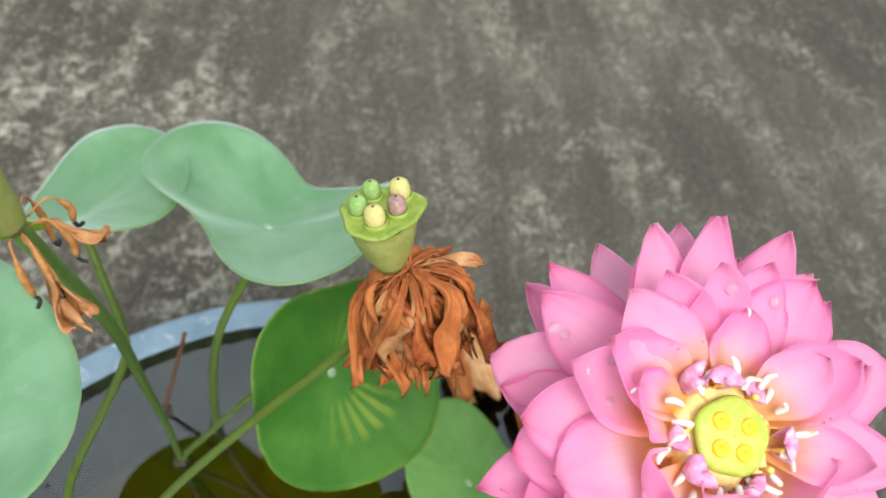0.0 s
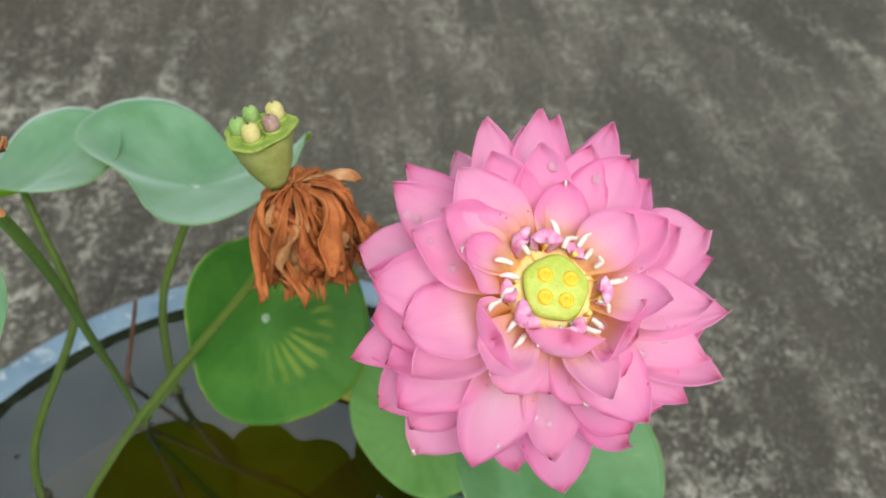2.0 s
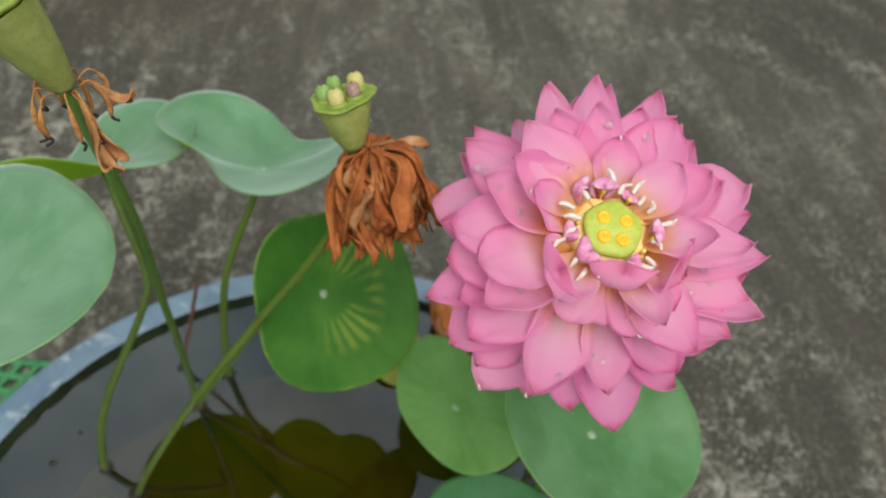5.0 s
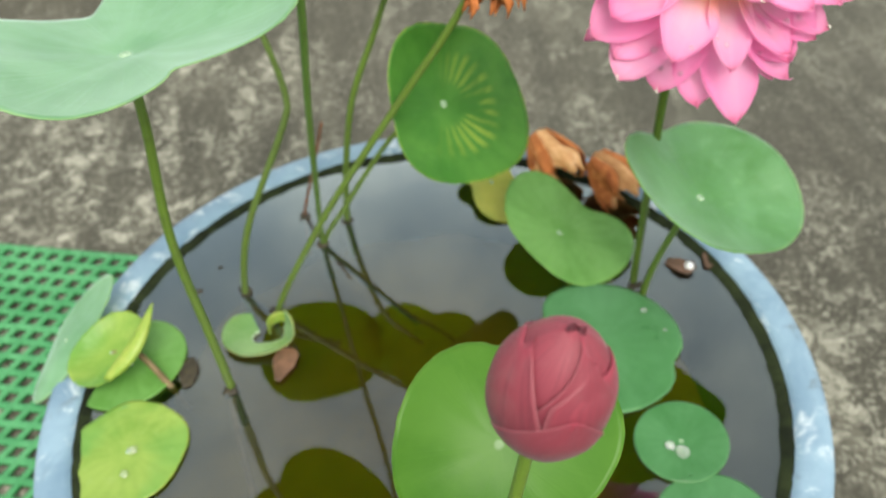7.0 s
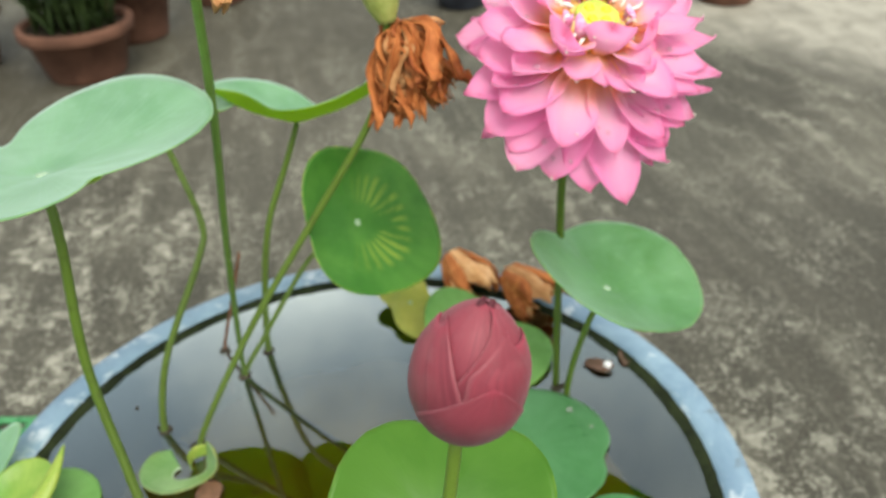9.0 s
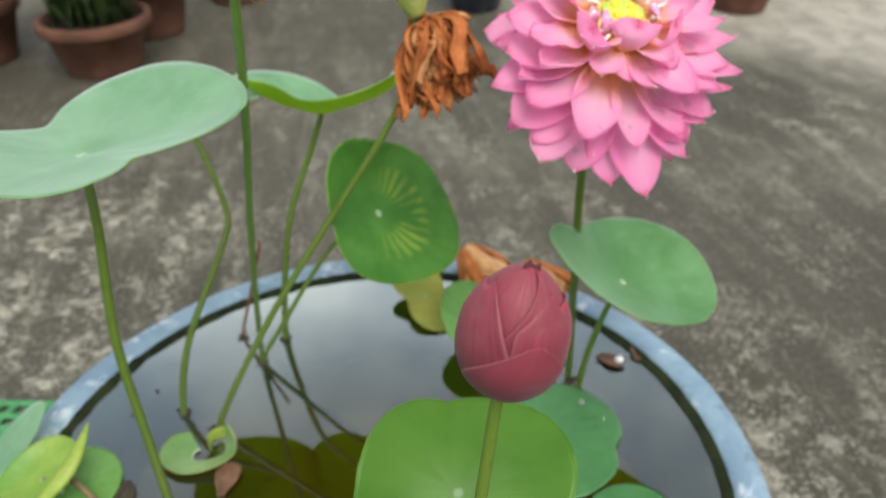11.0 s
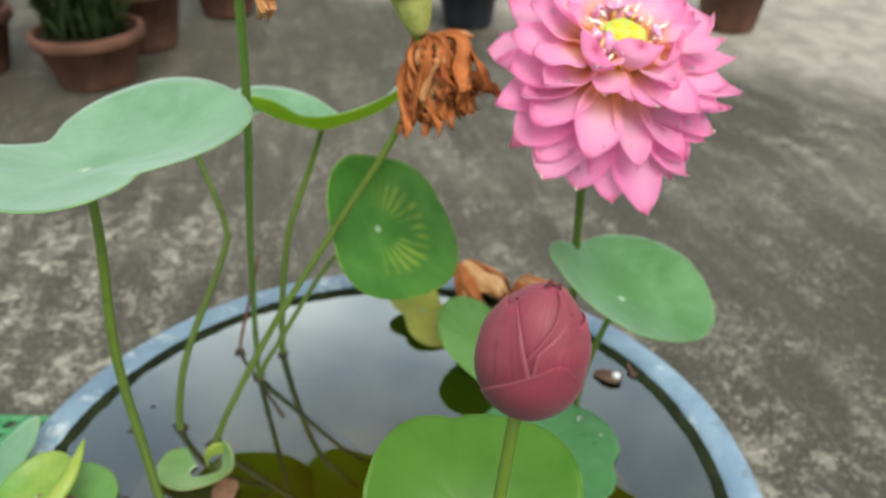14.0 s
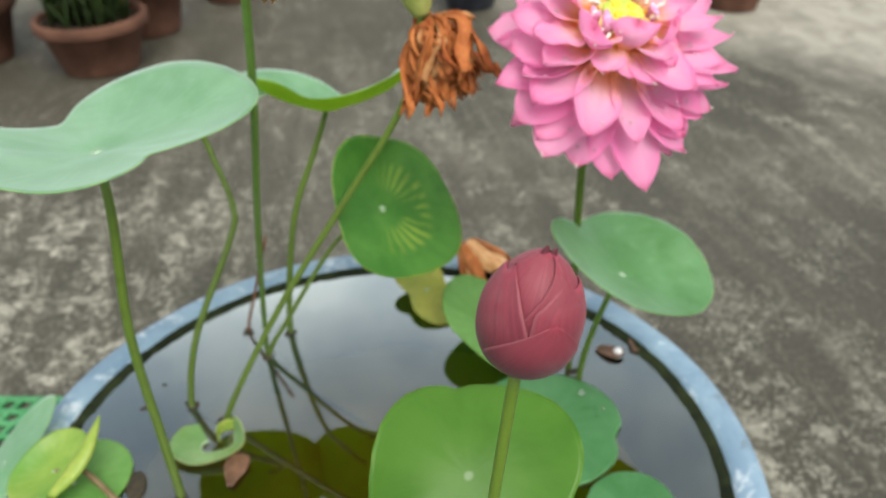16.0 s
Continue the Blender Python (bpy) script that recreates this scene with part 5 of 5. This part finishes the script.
floating_petal(-0.100, 0.002, 75, 0.027, 0.016, "brownish pink fallen petal floating on the water")
floating_petal(0.180, 0.075, -35, 0.022, 0.014, "brown fallen petal floating by the stalks")
floating_petal(0.208, 0.065, 60, 0.018, 0.012, "tan fallen petal floating near the wall")
tagged(new("white_bead", blob("white_bead", P3(0.195, 0.067, WATER + 0.003), (0.0034, 0.0034, 0.0030), M_BEAD, 3, 0.06)), "small white bead floating among fallen petals", "bead")
for k, (pts, r, mt, label) in enumerate((
        ([(-0.090, 0.160, -0.05), (-0.088, 0.162, WATER), (-0.076, 0.165, 0.035), (-0.062, 0.168, 0.080)], 0.0013, M_TWIG, "thin brown dead stalk standing in the water"),
        ([(-0.131, -0.004, -0.010), (-0.128, -0.020, -0.016), (-0.118, -0.055, -0.020), (-0.112, -0.075, -0.026)], 0.0024, M_SUNK, "sunken tan stalk under the water"),
        ([(-0.104, 0.062, -0.010), (-0.112, 0.068, -0.009), (-0.128, 0.083, -0.009)], 0.0020, M_ROOT, "dark root joining two stalks"),
        ([(-0.074, 0.128, -0.010), (-0.040, 0.095, -0.022), (-0.005, 0.062, -0.032)], 0.0020, M_ROOT, "dark root sunk under the water"))):
    ob = new("dead_stalk", tube("dead_stalk", [P3(*p) for p in pts], r, mt))
    tagged(ob, label, "dead stalk", "dead stalks")
for k, (x, y) in enumerate(((-0.105, 0.064), (-0.129, 0.085), (-0.131, -0.001), (-0.073, 0.128), (-0.054, 0.152), (-0.088, 0.161), (0.153, 0.056))):
    ob = new("root_tuft", blob("root_tuft", P3(x, y, WATER - 0.0006), (0.0055, 0.0045, 0.0022), M_ROOT, k * 3.1, 0.9, 18, 8))
    tagged(ob, "dark sodden tuft round a stalk at the waterline", "root tuft", "root tufts")

# rotten leaf and specks adrift
rotten = new("rotten_leaf", mesh_of("rotten_leaf", *sheet_data(8, 12, lambda u, v: P3(-0.1605 + 0.013 * math.sin(math.pi * (0.06 + 0.9 * v)) ** 0.7 * (u - 0.5), 0.0165 - 0.024 * (v - 0.5), WATER + 0.0010 + 0.0012 * wob(u * 3, v * 4, 8.0)), 0.0005), [M_ROOT]))
tagged(rotten, "dark rotten leaf scrap floating on the water", "leaf scrap")
for k, (x, y, r) in enumerate(((-0.163, 0.090, 0.0030), (-0.150, 0.112, 0.0018), (0.067, 0.158, 0.0042), (0.078, 0.149, 0.0050), (0.056, 0.166, 0.0028), (0.152, 0.048, 0.0034))):
    ob = new("speck", blob("speck", P3(x, y, WATER + 0.0002), (r, r * 0.6, 0.0009), M_ROOT, k * 2.7, 0.8, 12, 6))
    tagged(ob, "small dark speck floating on the water", "speck", "floating specks")

# water drops on leaves
for x, y, z, r in ((0.152, 0.031, FLOAT + 0.001, 0.0024), (0.145, -0.079, FLOAT + 0.002, 0.0042), (0.139, -0.074, FLOAT + 0.002, 0.0028), (0.161, 0.012, FLOAT + 0.001, 0.0018), (-0.189, -0.056, FLOAT + 0.001, 0.0026), (-0.187, -0.040, FLOAT + 0.001, 0.0030)):
    ob = new("water_drop", blob("water_drop", P3(x, y, z), (r, r, r * 0.55), M_DROP, x * 70, 0.12, 14, 8))
    tagged(ob, "clear rounded water drop resting on a leaf", "water drop", "water drops")


# ---- green net ----
net = empty("plastic_net", (-0.42, 0.02, 0.004), "green plastic garden netting laid on the concrete", "netting")
NET_A, NET_B = Vector((0.0166, -0.0041)), Vector((0.0092, 0.0150))   # one mesh along each set of strands
NET_FAR = Vector((-0.300, 0.284))                                    # a place on the far edge


def strand_mesh(p, q, wide, tall_, seed):
    """A flat strand with a rounded top from p to q, swelling a little at the knots."""
    along = (q - p).normalized()
    side = Vector((-along.y, along.x))
    prof = [(-0.5, 0.0), (0.5, 0.0), (0.45, 0.7), (0.25, 1.0), (-0.25, 1.0), (-0.45, 0.7)]
    n = len(prof)
    seg = max(4, int((q - p).length / 0.0057))
    verts = []
    for i in range(seg + 1):
        c = p.lerp(q, i / seg) + side * 0.0010 * wob(i * 0.21, seed)
        z = 0.0040 + 0.0014 * wob(c.x * 14, c.y * 14, 2.0)
        w = wide * (1 + 0.14 * wob(i * 0.9, seed, 4.0))
        verts += [(c.x + side.x * w * a, c.y + side.y * w * a, z + tall_ * b) for a, b in prof]
    faces = [(i * n + k, i * n + (k + 1) % n, (i + 1) * n + (k + 1) % n, (i + 1) * n + k) for i in range(seg) for k in range(n)]
    faces += [tuple(range(n))[::-1], tuple(seg * n + k for k in range(n))]
    return mesh_of("strand", verts, faces, None, [M_NET])


def net_part(origin, along, wide, tall_, seed):
    """One strand, cut at the net's edges and where the tub stands on it."""
    inside = []
    for i in range(-400, 401):
        c = origin + along.normalized() * (i * 0.003)
        d = c - NET_FAR
        back = (NET_A.x * d.y - NET_A.y * d.x) / NET_A.length
        inside.append(-0.70 < c.x < 0.0 and -0.62 < back < 0.0035 and math.hypot(c.x, c.y) > 0.199 and c.x < -0.12)
    if True in inside:
        i0 = inside.index(True)
        i1 = i0
        while i1 + 1 < len(inside) and inside[i1 + 1]:
            i1 += 1
        if i1 - i0 > 5:
            step = along.normalized() * 0.003
            part("strand", strand_mesh(origin + step * (i0 - 400), origin + step * (i1 - 400), wide, tall_, seed), net)


for k in range(36):
    net_part(NET_FAR - NET_B * k, NET_A, 0.0078, 0.0030, k * 1.7)
for k in range(-14, 46):
    net_part(NET_FAR - NET_A * k, NET_B, 0.0066, 0.0036, 90 + k * 1.3)


# ---- pots in the distance ----
def flower_pot(name, label, x, y, r, h, material, soil=True, blades=0, spread=0.1, tall_=0.2, seed=1):
    thing = empty(name, (x, y, 0), label, "pot", "pots at the yard's edge")
    prof = [(0.0005, 0.002), (r * 0.66, 0.002), (r * 0.68, 0.006), (r * 0.90, h * 0.80), (r * 0.985, h * 0.80), (r, h * 0.815), (r * 1.0, h * 0.98), (r * 0.985, h), (r * 0.90, h), (r * 0.885, h * 0.985), (r * 0.86, h * 0.78), (r * 0.6, 0.02), (0.0005, 0.02)]
    part("pot", lathe("pot", prof, material, 56), thing, at=Matrix.Identity(4))
    if soil:
        part("soil", disc("soil", r * 0.865, h * 0.90, M_SOIL, 8, 40, 0.012), thing, at=Matrix.Identity(4))
    rg = random.Random(seed)
    shapes = []
    for s in range(4):
        L = tall_ * (0.7 + 0.2 * s)
        def fn(u, v, L=L, s=s):
            bend = 1.1 + 0.25 * s
            return Vector((L * 0.55 * (1 - math.cos(bend * v)), (u - 0.5) * 0.012 * math.sin(math.pi * (0.08 + 0.90 * v)), L * 0.9 * math.sin(bend * v)))
        v, f, u = sheet_data(2, 8, fn, 0.0006)
        shapes.append(mesh_of("leaf", v, f, u, [M_GRASS]))
    for b in range(blades):
        a, rr = rg.uniform(0, TAU), r * 0.7 * math.sqrt(rg.random())
        part("leaf", shapes[rg.randrange(4)], thing, at=Matrix.Translation((rr * math.cos(a), rr * math.sin(a), h * 0.88)) @ Matrix.Rotation(rg.uniform(0, TAU), 4, "Z") @ Matrix.Rotation(radians(rg.uniform(-15, 25)), 4, "Y"))
    return thing


flower_pot("terracotta_pot", "terracotta pot with a leafy plant on the concrete", -0.398, 1.285, 0.108, 0.108, M_TERRA, True, 120, 0.1, 0.17, 2)
flower_pot("terracotta_pot", "terracotta pot standing behind another pot", -0.325, 1.500, 0.100, 0.150, M_TERRA, True, 50, 0.1, 0.16, 3)
flower_pot("terracotta_pot", "terracotta pot in the back row", -0.150, 1.720, 0.090, 0.150, M_TERRA, True, 40, 0.1, 0.16, 4)
flower_pot("terracotta_pot", "terracotta pot far across the yard", 1.010, 1.320, 0.090, 0.140, M_TERRA, True, 40, 0.1, 0.15, 5)
flower_pot("plastic_pot", "black plastic pot far across the yard", 0.420, 1.490, 0.085, 0.150, M_BLACKPOT, True, 40, 0.1, 0.15, 6)
flower_pot("terracotta_pot", "terracotta pot with weeds beside the others", -0.660, 1.400, 0.100, 0.130, M_TERRA, True, 170, 0.1, 0.22, 7)
